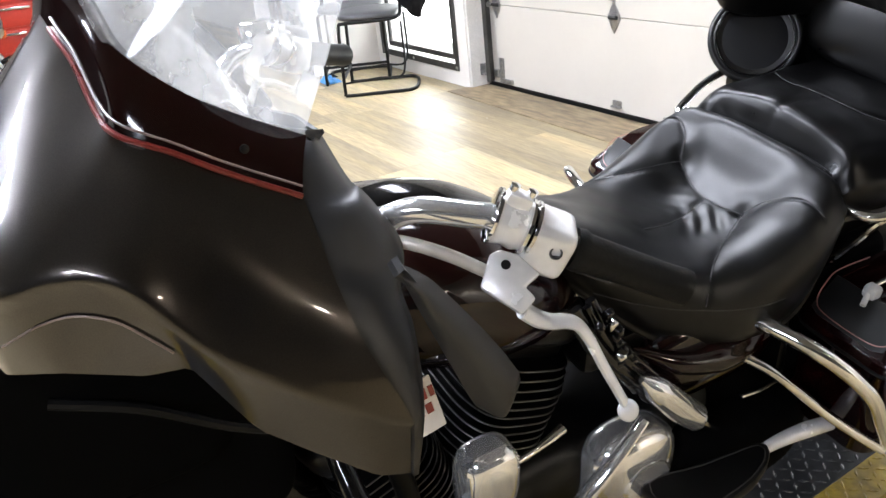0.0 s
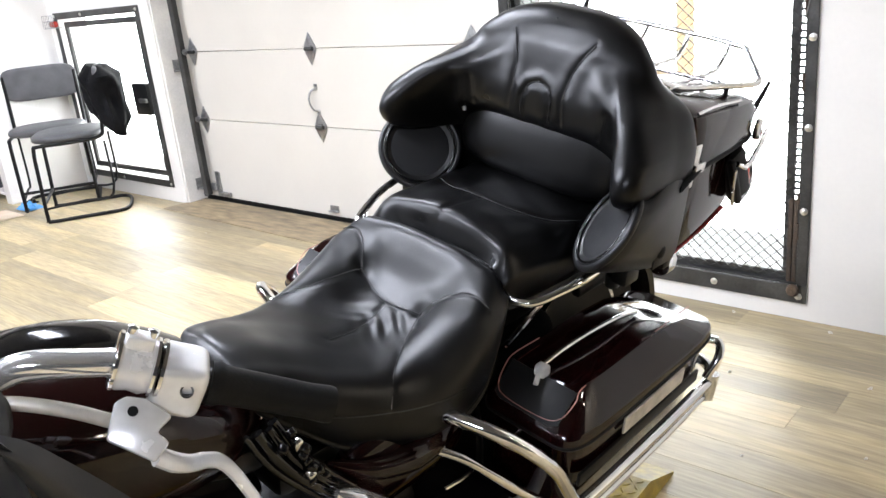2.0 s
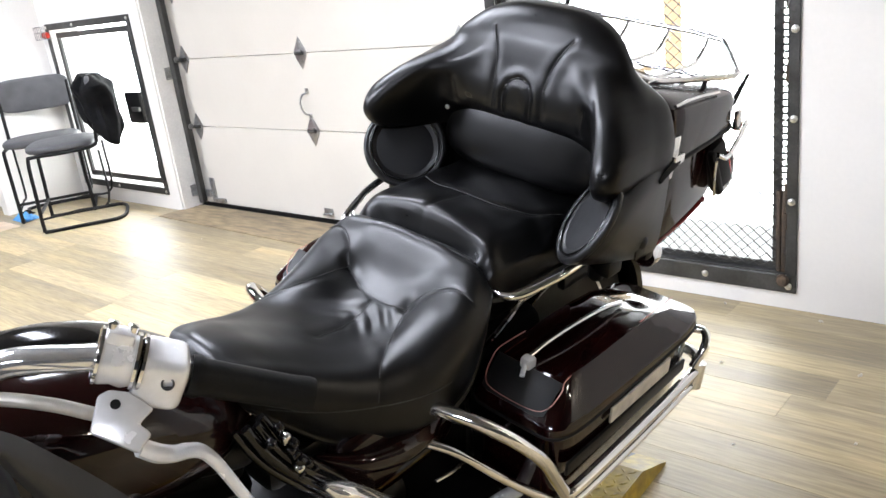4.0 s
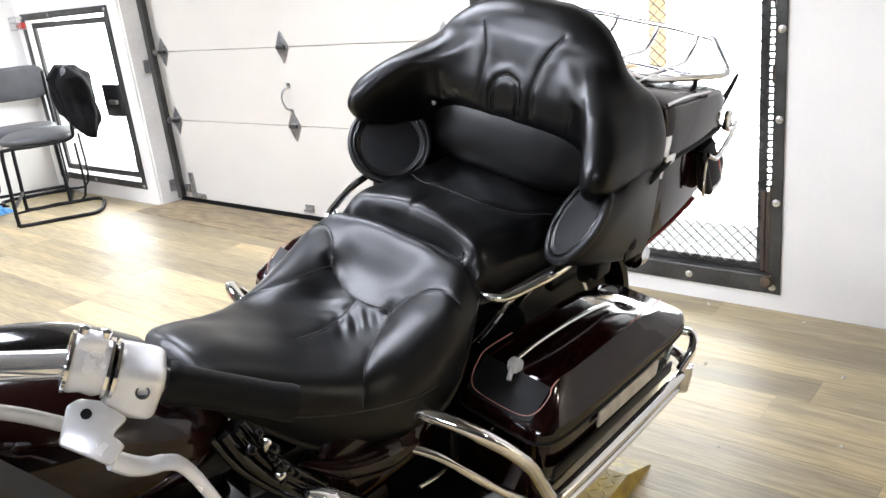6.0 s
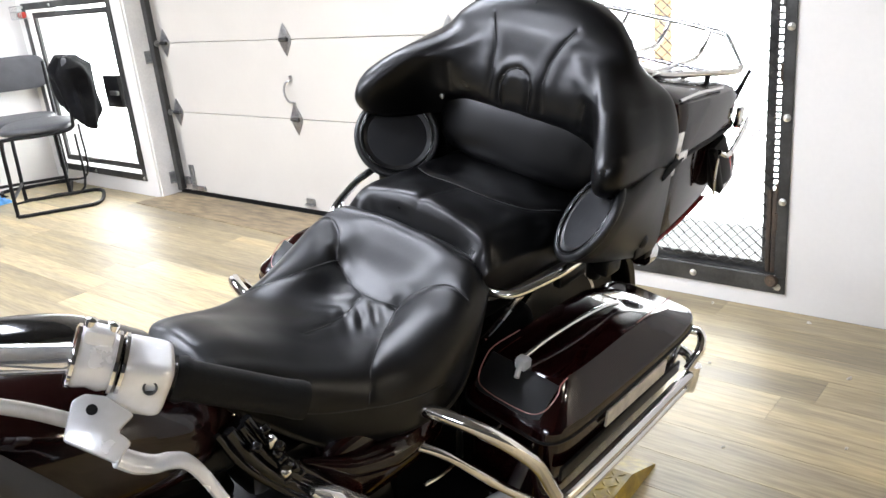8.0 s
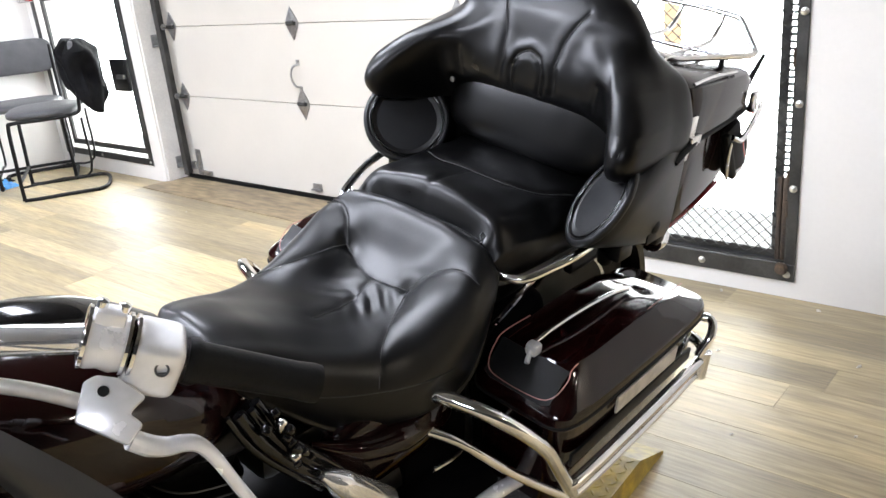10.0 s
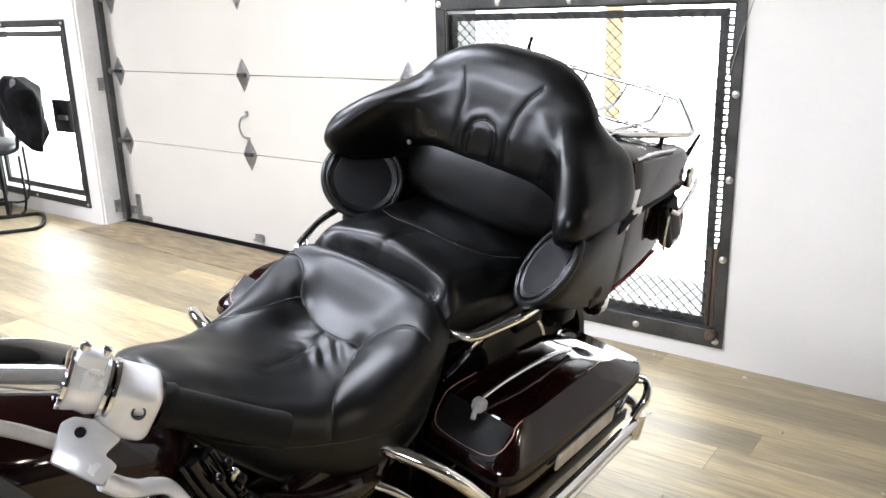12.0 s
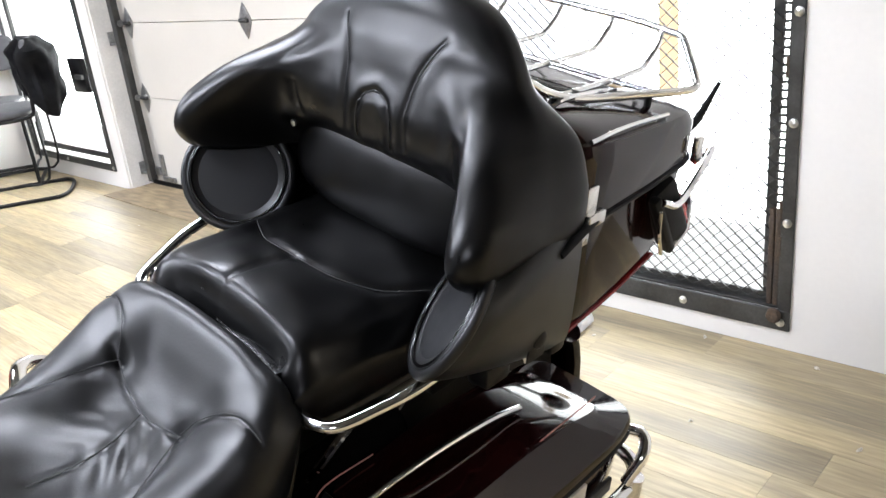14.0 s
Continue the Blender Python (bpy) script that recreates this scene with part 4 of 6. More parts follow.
# tail trunk
def plan_ring(half, y0, y1, z, k=8.0, taper=0.06, n=72, dz=0.0, cx=0.0):
    a = np.arange(n) * 2 * np.pi / n
    f = lambda c_: np.sign(c_) * np.abs(c_) ** (2 / k)
    y = (y0 + y1) / 2 + f(np.sin(a)) * (y1 - y0) / 2
    t = (y - y0) / (y1 - y0)
    x = cx + f(np.cos(a)) * half * (1 - taper * t**2)
    return np.stack([x, y, z + dz * t], 1)


trunk = part("trunk", loft([plan_ring(0.255, 1.66, 1.92, 0.752, dz=0.045), plan_ring(0.292, 1.637, 1.97, 0.770, dz=0.040), plan_ring(0.300, 1.632, 1.985, 0.82, dz=0.02), plan_ring(0.304, 1.630, 2.0, 0.958), plan_ring(0.300, 1.634, 1.996, 0.962)]), PAINT_MAROON, bike, "dark maroon hard tail trunk", auto=35)
lid = part("trunk_lid", loft([plan_ring(0.302, 1.632, 2.0, 0.966), plan_ring(0.309, 1.625, 2.008, 0.972), plan_ring(0.308, 1.625, 2.006, 1.055, dz=-0.03), plan_ring(0.300, 1.630, 1.996, 1.078, dz=-0.036), plan_ring(0.275, 1.645, 1.97, 1.092, dz=-0.038), plan_ring(0.20, 1.68, 1.92, 1.097, dz=-0.038)]), PAINT_MAROON, bike, "dark maroon trunk lid", auto=35)
part("lid_seal", tube(plan_ring(0.310, 1.624, 2.008, 0.967), 0.004, 8, 1, True), RUBBER, lid, "black rubber lid seal")
part("lid_chrome_strip", tube([(0.296, 1.66, 1.083), (0.292, 1.75, 1.079), (0.285, 1.88, 1.062)], 0.0035, 8, 6), CHROME, lid, "thin chrome strip")
for s in (1, -1):
    part("latch", joined(box(0.314 * s, 1.648, 1.010, 0.008, 0.026, 0.04, 0.002), box(0.320 * s, 1.655, 0.983, 0.012, 0.040, 0.020, 0.003), box(0.312 * s, 1.645, 0.955, 0.008, 0.020, 0.026, 0.002)), CHROME_WORN, trunk, "chrome draw latch")
    part("latch_strap", tube([(0.316 * s, 1.655, 0.980), (0.321 * s, 1.61, 0.974), (0.323 * s, 1.57, 0.963)], 0.012, 8, 4, flat=0.45), RUBBER, trunk, "black rubber strap")
    part("front_edge", box(0.292 * s, 1.628, 0.865, 0.035, 0.035, 0.20, 0.008), PLASTIC, trunk)
    # strip added as the red sheen along the lower edge
    part("red_sheen_strip", tube([(0.291 * s, 1.67, 0.775), (0.287 * s, 1.80, 0.786), (0.280 * s, 1.92, 0.802)], 0.006, 8, 4, flat=0.6), RED_SHEEN, trunk, "dark red strip for the sheen on the trunk's lower edge")
    part("rear_hinge", joined(box(0.302 * s, 1.968, 0.992, 0.012, 0.022, 0.030, 0.004), box(0.296 * s, 1.985, 0.968, 0.014, 0.020, 0.026, 0.004)), CHROME_WORN, trunk, "chrome lid hinge")
    tilt = pose(0, 0, 0, 30, 0, -9 * s)
    lampm = part("side_lamp", joined(box(0, 0, 0, 0.030, 0.060, 0.135, 0.012, Matrix.Translation((0.302 * s, 1.902, 0.895)) @ tilt), box(0, 0, 0, 0.020, 0.018, 0.128, 0.007, Matrix.Translation((0.314 * s, 1.872, 0.888)) @ tilt)), PLASTIC, trunk, "black wrap-round lamp housing")
    part("lamp_lens", box(0, 0, 0, 0.030, 0.026, 0.095, 0.009, Matrix.Translation((0.303 * s, 1.940, 0.882)) @ tilt), RED_LENS, lampm, "red lamp lens")
    part("lamp_trim", tube([(0.322 * s, 1.845, 0.940), (0.326 * s, 1.880, 0.925), (0.322 * s, 1.920, 0.930), (0.312 * s, 1.985, 0.955), (0.290 * s, 2.055, 0.958), (0.276 * s, 2.075, 0.945), (0.272 * s, 2.070, 0.925)], 0.006, 8, 5), CHROME, lampm, "chrome lamp trim")
    part("lamp_trim", tube([(0.318 * s, 1.905, 0.832), (0.318 * s, 1.945, 0.850), (0.310 * s, 1.965, 0.885), (0.302 * s, 1.970, 0.905)], 0.0065, 8, 5), CHROME, lampm, "chrome lamp trim")
    part("lamp_trim", tube([(0.325 * s, 1.838, 0.928), (0.322 * s, 1.852, 0.885), (0.316 * s, 1.884, 0.832)], 0.0035, 8, 4), CHROME, lampm, "chrome lamp trim")
part("antenna", tube([(0.236, 2.00, 0.965), (0.238, 2.075, 0.980), (0.240, 2.100, 1.0), (0.246, 2.128, 1.045)], [0.009, 0.008, 0.004], 10, 4), RUBBER, bike, "short black rubber antenna")
part("antenna", tube([(-0.25, 2.03, 0.97), (-0.255, 2.07, 1.05), (-0.262, 2.115, 1.17)], [0.010, 0.009, 0.005], 10, 4), RUBBER, bike, "black rubber antenna")
near = [(0.170, 1.660, 1.140), (0.190, 1.700, 1.112), (0.206, 1.760, 1.093), (0.228, 1.825, 1.087), (0.264, 1.900, 1.085), (0.283, 1.940, 1.085), (0.285, 1.957, 1.089), (0.276, 1.970, 1.094), (0.218, 2.030, 1.125), (0.203, 2.042, 1.130), (0.185, 2.048, 1.131), (0.10, 2.064, 1.132)]
rack = part("luggage_rack", tube(near + [(0.0, 2.072, 1.130)] + [(-x, y, z) for x, y, z in reversed(near)], 0.0065, 10, 6), RACK_CHROME, bike, "chrome tube luggage rack")
for x in (0.165, 0.055, -0.055, -0.165):
    end = 2.074 - 0.9 * x * x
    part("rack_bar", tube([(x, end, 1.129), (x * 1.01, end - 0.014, 1.108), (x * 1.02, end - 0.045, 1.084), (x * 1.04, end - 0.08, 1.080), (x * 1.05, 1.84, 1.084), (x * 1.05, 1.72, 1.092)], 0.0048, 8, 6), RACK_CHROME, rack)
for y, z, w in ((1.715, 1.105, 0.194), (1.790, 1.088, 0.216), (1.895, 1.083, 0.262)):
    part("rack_bar", tube([(w, y, z), (0.1, y - 0.008, z), (-0.1, y - 0.008, z), (-w, y, z)], 0.0048, 8, 6), RACK_CHROME, rack)
for s in (1, -1):
    for x, y, z in ((0.194, 1.712, 1.104), (0.252, 1.875, 1.083)):
        part("rack_post", tube([(x * s, y, z - 0.040), (x * s, y, z)], 0.006, 8, 1), PLASTIC, rack, "black rack post")
        part("rack_foot", lathe([(0.001, 0), (0.011, 0), (0.011, 0.008), (0.007, 0.014), (0.001, 0.014)], 14, Matrix.Translation((x * s, y, z - 0.044))), PLASTIC, rack)
    part("lid_rail", tube([(0.20 * s, 1.70, 1.094), (0.205 * s, 1.73, 1.101), (0.20 * s, 1.84, 1.085), (0.19 * s, 1.93, 1.060)], 0.004, 8, 5), CHROME, lid, "chrome lid rail")


# saddlebags with their guards
def saddlebag(s):
    out = 0.0 if s > 0 else 0.06
    fl = lambda p: [((x + out * min(1, (y - 1.0) / 0.1)) * s, y, z) for x, y, z in p]
    def ring(half, y0, y1, z, cx=0.277, slope=0.0):
        r = plan_ring(half, y0, y1, z, 7.0, 0.0, 64, 0.0, cx)
        r[:, 2] -= slope * 0.62 * np.clip(r[:, 1] - 1.56, 0, 1) ** 1.5
        r[:, 2] += slope * 0.09 * (r[:, 0] - 0.27)
        r[:, 0] = (r[:, 0] + out) * s
        return r
    body = part("saddlebag_body", loft([ring(0.085, 1.27, 1.70, 0.335, 0.265), ring(0.100, 1.25, 1.735, 0.36, 0.27), ring(0.106, 1.235, 1.765, 0.50), ring(0.107, 1.23, 1.77, 0.568)]), PAINT_MAROON, bike, "dark maroon hard saddlebag", auto=35)
    cover = part("saddlebag_lid", loft([ring(0.110, 1.222, 1.780, 0.573), ring(0.1145, 1.216, 1.786, 0.579), ring(0.1145, 1.217, 1.785, 0.594), ring(0.111, 1.222, 1.781, 0.602), ring(0.086, 1.276, 1.735, 0.650, 0.266, 1.0), ring(0.082, 1.284, 1.728, 0.6565, 0.265, 1.0), ring(0.070, 1.31, 1.70, 0.659, 0.264, 1.0), ring(0.045, 1.37, 1.64, 0.6595, 0.264, 1.0), ring(0.015, 1.45, 1.56, 0.6595, 0.264, 1.0)]), PAINT_MAROON, body, "glossy dark maroon saddlebag lid", auto=28)
    part("lid_seal", tube(ring(0.1135, 1.217, 1.785, 0.575), 0.004, 8, 1, True), RUBBER, body)
    part("front_panel", slab([(-0.072, -0.026), (-0.055, -0.034), (0.055, -0.034), (0.072, -0.026), (0.074, 0.0435), (-0.074, 0.0435)], 0.0025, 0.0008, Matrix.Translation(((0.270 + out) * s, 1.249, 0.6275)) @ pose(0, 0, 0, 41.5, 0, 0)), PLASTIC_GREY, cover, "black inset panel")
    part("panel_pinstripe", tube(fl([(0.192, 1.37, 0.6598), (0.189, 1.295, 0.6595), (0.190, 1.268, 0.6475), (0.198, 1.240, 0.6225), (0.225, 1.228, 0.6115), (0.312, 1.228, 0.6115), (0.342, 1.240, 0.6225), (0.350, 1.268, 0.6475), (0.343, 1.295, 0.659), (0.342, 1.40, 0.660), (0.342, 1.70, 0.659)]), 0.0011, 6, 4), PINSTRIPE_BAG, cover, "thin pale red pinstripe")
    bar = part("lid_handle", tube(fl([(0.258, 1.290, 0.670), (0.262, 1.35, 0.679), (0.268, 1.44, 0.682), (0.274, 1.53, 0.677), (0.278, 1.590, 0.664)]), 0.0052, 10, 6), CHROME, cover, "chrome lid handle bar")
    part("handle_base", joined(box((0.262 + out) * s, 1.284, 0.663, 0.026, 0.024, 0.026, 0.007), tube(fl([(0.262, 1.274, 0.662), (0.270, 1.255, 0.650)]), 0.005, 8, 1)), ALLOY, bar, "bright latch knob")
    part("side_plate", box((0.392 + out) * s, 1.508, 0.545, 0.006, 0.235, 0.038, 0.0025), PLATE, body, "long pale metal trim plate")
    part("side_moulding", box((0.389 + out) * s, 1.48, 0.500, 0.008, 0.46, 0.030, 0.003), PLASTIC, body, "black side moulding")
    guard = part("saddlebag_guard", tube(fl([(0.150, 1.075, 0.636), (0.205, 1.072, 0.650), (0.250, 1.085, 0.650), (0.300, 1.110, 0.638), (0.345, 1.150, 0.602), (0.371, 1.195, 0.548), (0.378, 1.238, 0.476), (0.385, 1.288, 0.392)]), 0.0135, 12, 6), CHROME, bike, "chrome saddlebag guard")
    part("guard_stay", tube(fl([(0.190, 1.057, 0.574), (0.245, 1.107, 0.544), (0.320, 1.195, 0.455), (0.381, 1.275, 0.388)]), 0.0095, 10, 5), CHROME, guard)
    part("guard_rail", tube(fl([(0.384, 1.265, 0.425), (0.392, 1.30, 0.428), (0.397, 1.50, 0.440), (0.398, 1.70, 0.450), (0.396, 1.775, 0.456), (0.370, 1.815, 0.462), (0.32, 1.825, 0.465)]), 0.0125, 12, 6), CHROME, guard)
    part("guard_rail", tube(fl([(0.386, 1.275, 0.393), (0.394, 1.32, 0.394), (0.398, 1.55, 0.404), (0.398, 1.765, 0.418), (0.398, 1.79, 0.43)]), 0.0085, 10, 6), CHROME, guard)
    part("guard_collar", tube(fl([(0.400, 1.770, 0.41), (0.400, 1.775, 0.475)]), 0.017, 12, 1), CHROME_WORN, guard)
    part("guard_loop", tube(fl([(0.395, 1.755, 0.47), (0.402, 1.785, 0.515), (0.385, 1.81, 0.535), (0.350, 1.80, 0.535)]), 0.010, 10, 6), CHROME, guard)


for s in (1, -1):
    saddlebag(s)
    fl = lambda p: [(x * s, y, z) for x, y, z in p]
    grab = part("grab_rail", tube(fl([(0.180, 1.262, 0.793), (0.205, 1.262, 0.795), (0.232, 1.277, 0.799), (0.252, 1.325, 0.810), (0.268, 1.380, 0.822), (0.274, 1.45, 0.836)]), 0.0085, 10, 6), CHROME, bike, "chrome passenger grab rail")
    part("grab_stay", tube(fl([(0.240, 1.30, 0.803), (0.222, 1.288, 0.765), (0.195, 1.280, 0.71), (0.165, 1.276, 0.660)]), 0.0058, 8, 6), CHROME, grab)
    part("pod_bracket", joined(box(0.285 * s, 1.50, 0.795, 0.035, 0.05, 0.035, 0.006), tube(fl([(0.26, 1.50, 0.79), (0.25, 1.52, 0.75)]), 0.016, 10, 1)), ENGINE_BLACK, bike, "black pod bracket")
part("trunk_frame", joined(box(0, 1.72, 0.735, 0.40, 0.34, 0.02, 0.006), box(0.2, 1.62, 0.73, 0.02, 0.30, 0.03, 0.005), box(-0.2, 1.62, 0.73, 0.02, 0.30, 0.03, 0.005)), ENGINE_BLACK, bike, "black steel trunk frame")
part("turn_lamp", joined(lathe([(0.001, 0), (0.028, 0.002), (0.030, 0.02), (0.024, 0.05), (0.001, 0.055)], 20, aim((0.20, 1.86, 0.66), (0.2, -1, 0))), tube([(0.05, 1.86, 0.67), (0.19, 1.855, 0.66)], 0.008, 8, 1)), CHROME, bike, "chrome rear turn lamp")

# rear fender, frame, engine mass
fender = []
for q in np.linspace(0, 1, 26):
    ang = radians(-20 + 200 * q)
    cy, cz = 1.70 + 0.36 * math.cos(ang), 0.34 + 0.37 * math.sin(ang)
    iy, iz = 1.70 + 0.33 * math.cos(ang), 0.34 + 0.34 * math.sin(ang)
    fender.append([(-0.11, iy, iz), (-0.115, (cy + iy) / 2, (cz + iz) / 2), (-0.08, cy, cz), (0, cy + 0.012 * math.cos(ang), cz + 0.012 * math.sin(ang)), (0.08, cy, cz), (0.115, (cy + iy) / 2, (cz + iz) / 2), (0.11, iy, iz)])
part("rear_fender", loft(fender), PAINT_BLACK, bike, "glossy black rear fender", auto=60)


def wheel(name, y, r, w, label, lift):
    m = aim((0, y, r + lift), (1, 0, 0))
    t = part(name, lathe([(r * 0.72, -w / 2 * 0.8), (r * 0.80, -w / 2), (r * 0.93, -w / 2 * 0.95), (r, -w / 2 * 0.5), (r + 0.004, 0), (r, w / 2 * 0.5), (r * 0.93, w / 2 * 0.95), (r * 0.80, w / 2), (r * 0.72, w / 2 * 0.8)], 56, m), RUBBER, bike, label)
    part("rim", lathe([(r * 0.60, -w * 0.3), (r * 0.73, -w * 0.42), (r * 0.73, w * 0.42), (r * 0.60, w * 0.3)], 56, m), ALLOY, t, "polished rim")
    part("hub", lathe([(0.001, -w * 0.6), (0.05, -w * 0.6), (0.06, 0), (0.05, w * 0.6), (0.001, w * 0.6)], 24, m), ALLOY, t)
    for i in range(9):
        part("spoke", box(0, 0, r * 0.36, 0.025, 0.03, r * 0.56, 0.006, Matrix.Translation((0, y, r + lift)) @ pose(0, 0, 0, i * 40, 0, 0)), ALLOY, t)
    part("disc", lathe([(0.08, w * 0.62), (0.145, w * 0.62), (0.145, w * 0.62 + 0.005), (0.08, w * 0.62 + 0.005)], 40, m), CHROME_WORN, t, "steel brake disc")


wheel("rear_wheel", 1.70, 0.325, 0.14, "black rear tyre", 0.032)
wheel("front_wheel", 0.02, 0.33, 0.11, "black front tyre", 0.079)
part("engine_case", joined(pad(0.0, 0.78, 0.34, 0.34, 0.62, 0.26, 4), pad(0, 1.08, 0.36, 0.30, 0.34, 0.24, 4)), ENGINE_BLACK, bike, "black engine and gearbox case")
part("frame_tube", tube([(0.13, 0.40, 0.80), (0.14, 0.45, 0.55), (0.15, 0.50, 0.26), (0.15, 0.70, 0.19), (0.15, 1.15, 0.19), (0.15, 1.25, 0.35), (0.14, 1.22, 0.62)], 0.018, 10, 6), ENGINE_BLACK, bike, "black steel frame tube")
part("frame_tube", tube([(-0.13, 0.40, 0.80), (-0.14, 0.45, 0.55), (-0.15, 0.50, 0.26), (-0.15, 0.70, 0.19), (-0.15, 1.15, 0.19), (-0.15, 1.25, 0.35), (-0.14, 1.22, 0.62)], 0.018, 10, 6), ENGINE_BLACK, bike, "black steel frame tube")
part("under_seat_tray", joined(box(0, 1.05, 0.63, 0.28, 0.55, 0.06, 0.02), box(0, 1.42, 0.70, 0.26, 0.40, 0.09, 0.02), box(0, 1.25, 0.50, 0.24, 0.20, 0.24, 0.02)), ENGINE_BLACK, bike, "black tray and battery box")


def cylinder(y, z, lean, name):
    m = Matrix.Translation((0, y, z)) @ pose(0, 0, 0, lean, 0, 0)
    c_ = part(name, moved(pad(0, 0, 0.02, 0.20, 0.16, 0.30, 5), m), ENGINE_BLACK, bike, "black finned engine cylinder")
    for i in range(12):
        h = -0.125 + 0.0165 * i
        w, d = 0.285 - 0.006 * max(0, i - 8), 0.185 - 0.006 * max(0, i - 8)
        a = np.arange(40) * 2 * np.pi / 40
        f = lambda v: np.sign(v) * np.abs(v) ** 0.55
        out = [(f(math.cos(q)) * w / 2, f(math.sin(q)) * d / 2) for q in a]
        part("fin", slab(out, 0.0045, 0, m @ pose(0, 0, h)), ENGINE_BLACK, c_)
        part("fin_edge", moved(tube([(x, q, h + 0.0022) for x, q in out], 0.0013, 6, 1, True), m), FIN_EDGE, c_, "bright machined fin edge")
    part("rocker_cover", moved(joined(pad(0, 0, 0.125, 0.25, 0.17, 0.09, 4), pad(0, 0, 0.165, 0.19, 0.13, 0.05, 4)), m), ENGINE_BLACK, c_, "black rocker cover")
    for sx in (-0.09, 0.09):
        part("bolt", moved(lathe([(0.001, 0), (0.008, 0), (0.008, 0.008), (0.001, 0.009)], 10), m @ pose(sx, 0.05, 0.172)), CHROME, c_)


cylinder(0.675, 0.60, -22, "rear_cylinder")
cylinder(0.445, 0.53, 24, "front_cylinder")
part("push_rod_tube", tube([(0.176, 0.712, 0.560), (0.184, 0.66, 0.552), (0.188, 0.605, 0.548)], [0.009, 0.006, 0.006], 10, 3), CHROME, bike, "chrome rod")
part("horn_cover", pad(0.205, 0.552, 0.575, 0.075, 0.095, 0.135, 3.2, 24, 32), POLISHED, bike, "chrome rounded horn cover")
prim = part("primary_cover", joined(pad(0.172, 0.862, 0.385, 0.11, 0.19, 0.20, 2.6, 24, 40), lathe([(0.001, 0.010), (0.045, 0.008), (0.052, 0.0), (0.052, -0.01), (0.001, -0.01)], 32, aim((0.224, 0.868, 0.385), (1, 0, 0.15)))), POLISHED, bike, "chrome primary cover")
part("cover_rib", tube([(0.214, 0.846, 0.542), (0.226, 0.805, 0.520), (0.234, 0.760, 0.488), (0.236, 0.715, 0.440), (0.230, 0.69, 0.36)], [0.010, 0.011, 0.013, 0.015, 0.012], 12, 6, flat=0.6), POLISHED, prim)
part("cover_rod", tube([(0.238, 0.90, 0.29), (0.25, 1.02, 0.30)], 0.010, 10, 1), ALLOY, prim)
sh = part("heel_shifter", tube([(0.212, 0.828, 0.640), (0.222, 0.855, 0.612), (0.226, 0.90, 0.560), (0.224, 0.95, 0.505), (0.218, 0.975, 0.478)], [0.006, 0.022, 0.026, 0.026, 0.008], 14, 6), POLISHED, bike, "chrome heel shift pad")
part("shift_rod", tube([(0.215, 0.97, 0.475), (0.205, 1.03, 0.415), (0.20, 1.06, 0.385)], 0.008, 8, 3), CHROME, sh)
BOARD = [(0.222, 0.85), (0.328, 0.85), (0.328, 0.96), (0.319, 1.03), (0.303, 1.076), (0.286, 1.100), (0.270, 1.108), (0.258, 1.094), (0.252, 1.05), (0.242, 0.97)]
board = part("floorboard", slab(BOARD, 0.030, 0.006, pose(0, 0, 0.362)), PLASTIC, bike, "black rubber footboard")
part("board_outline", tube([(0.284 + (x - 0.284) * 0.80, 0.98 + (y - 0.98) * 0.88, 0.3935) for x, y in BOARD], 0.0013, 6, 4, True), THREAD, board)
part("board_bracket", tube([(0.268, 1.10, 0.375), (0.274, 1.15, 0.384), (0.282, 1.20, 0.388), (0.290, 1.25, 0.386)], [0.010, 0.013, 0.015, 0.014], 12, 5), ALLOY, bike, "bright board bracket")
# two near-black masses added to fill the shaded gaps in the lower side
part("side_gap_fill", joined(box(0.06, 1.20, 0.46, 0.20, 0.26, 0.34, 0.02), pad(0.10, 1.36, 0.50, 0.14, 0.26, 0.34, 5)), GAP_BLACK, bike, "near-black mass filling the shaded gap behind the side cover")
part("lower_gap_fill", joined(pad(0.165, 1.12, 0.30, 0.15, 0.36, 0.20, 4), pad(0.14, 1.38, 0.31, 0.09, 0.40, 0.10, 4)), GAP_BLACK, bike, "near-black mass filling the shaded gap below the footboard")
part("cover_clip", tube([(0.196, 1.105, 0.446), (0.200, 1.15, 0.444), (0.200, 1.19, 0.448)], 0.0045, 8, 3), CHROME_WORN, bike, "bright metal clip")
part("side_cover", pad(0.155, 1.03, 0.575, 0.075, 0.31, 0.175, 3.2, 28, 44), PAINT_MAROON, bike, "dark maroon side cover")
part("frame_cover", tube([(0.160, 0.85, 0.650), (0.190, 0.92, 0.615), (0.202, 1.00, 0.598), (0.202, 1.07, 0.600), (0.186, 1.14, 0.630)], [0.006, 0.020, 0.027, 0.022, 0.006], 14, 8), PAINT_MAROON, bike, "glossy maroon frame cover")
loom = part("wire_loom", joined(*[tube([(0.150 + dx, 0.735 + dy, 0.775), (0.172 + dx, 0.755 + dy, 0.725), (0.186 + dx, 0.790 + dy, 0.675), (0.190 + dx * 0.5, 0.835 + dy, 0.620), (0.175, 0.870 + dy, 0.57)], r, 10, 6) for dx, dy, r in ((0.0, 0.0, 0.010), (0.004, 0.018, 0.007), (-0.006, 0.032, 0.009), (-0.004, -0.016, 0.006))]), PAINT_BLACK, bike, "glossy black wiring loom")
wires = random.Random(8)
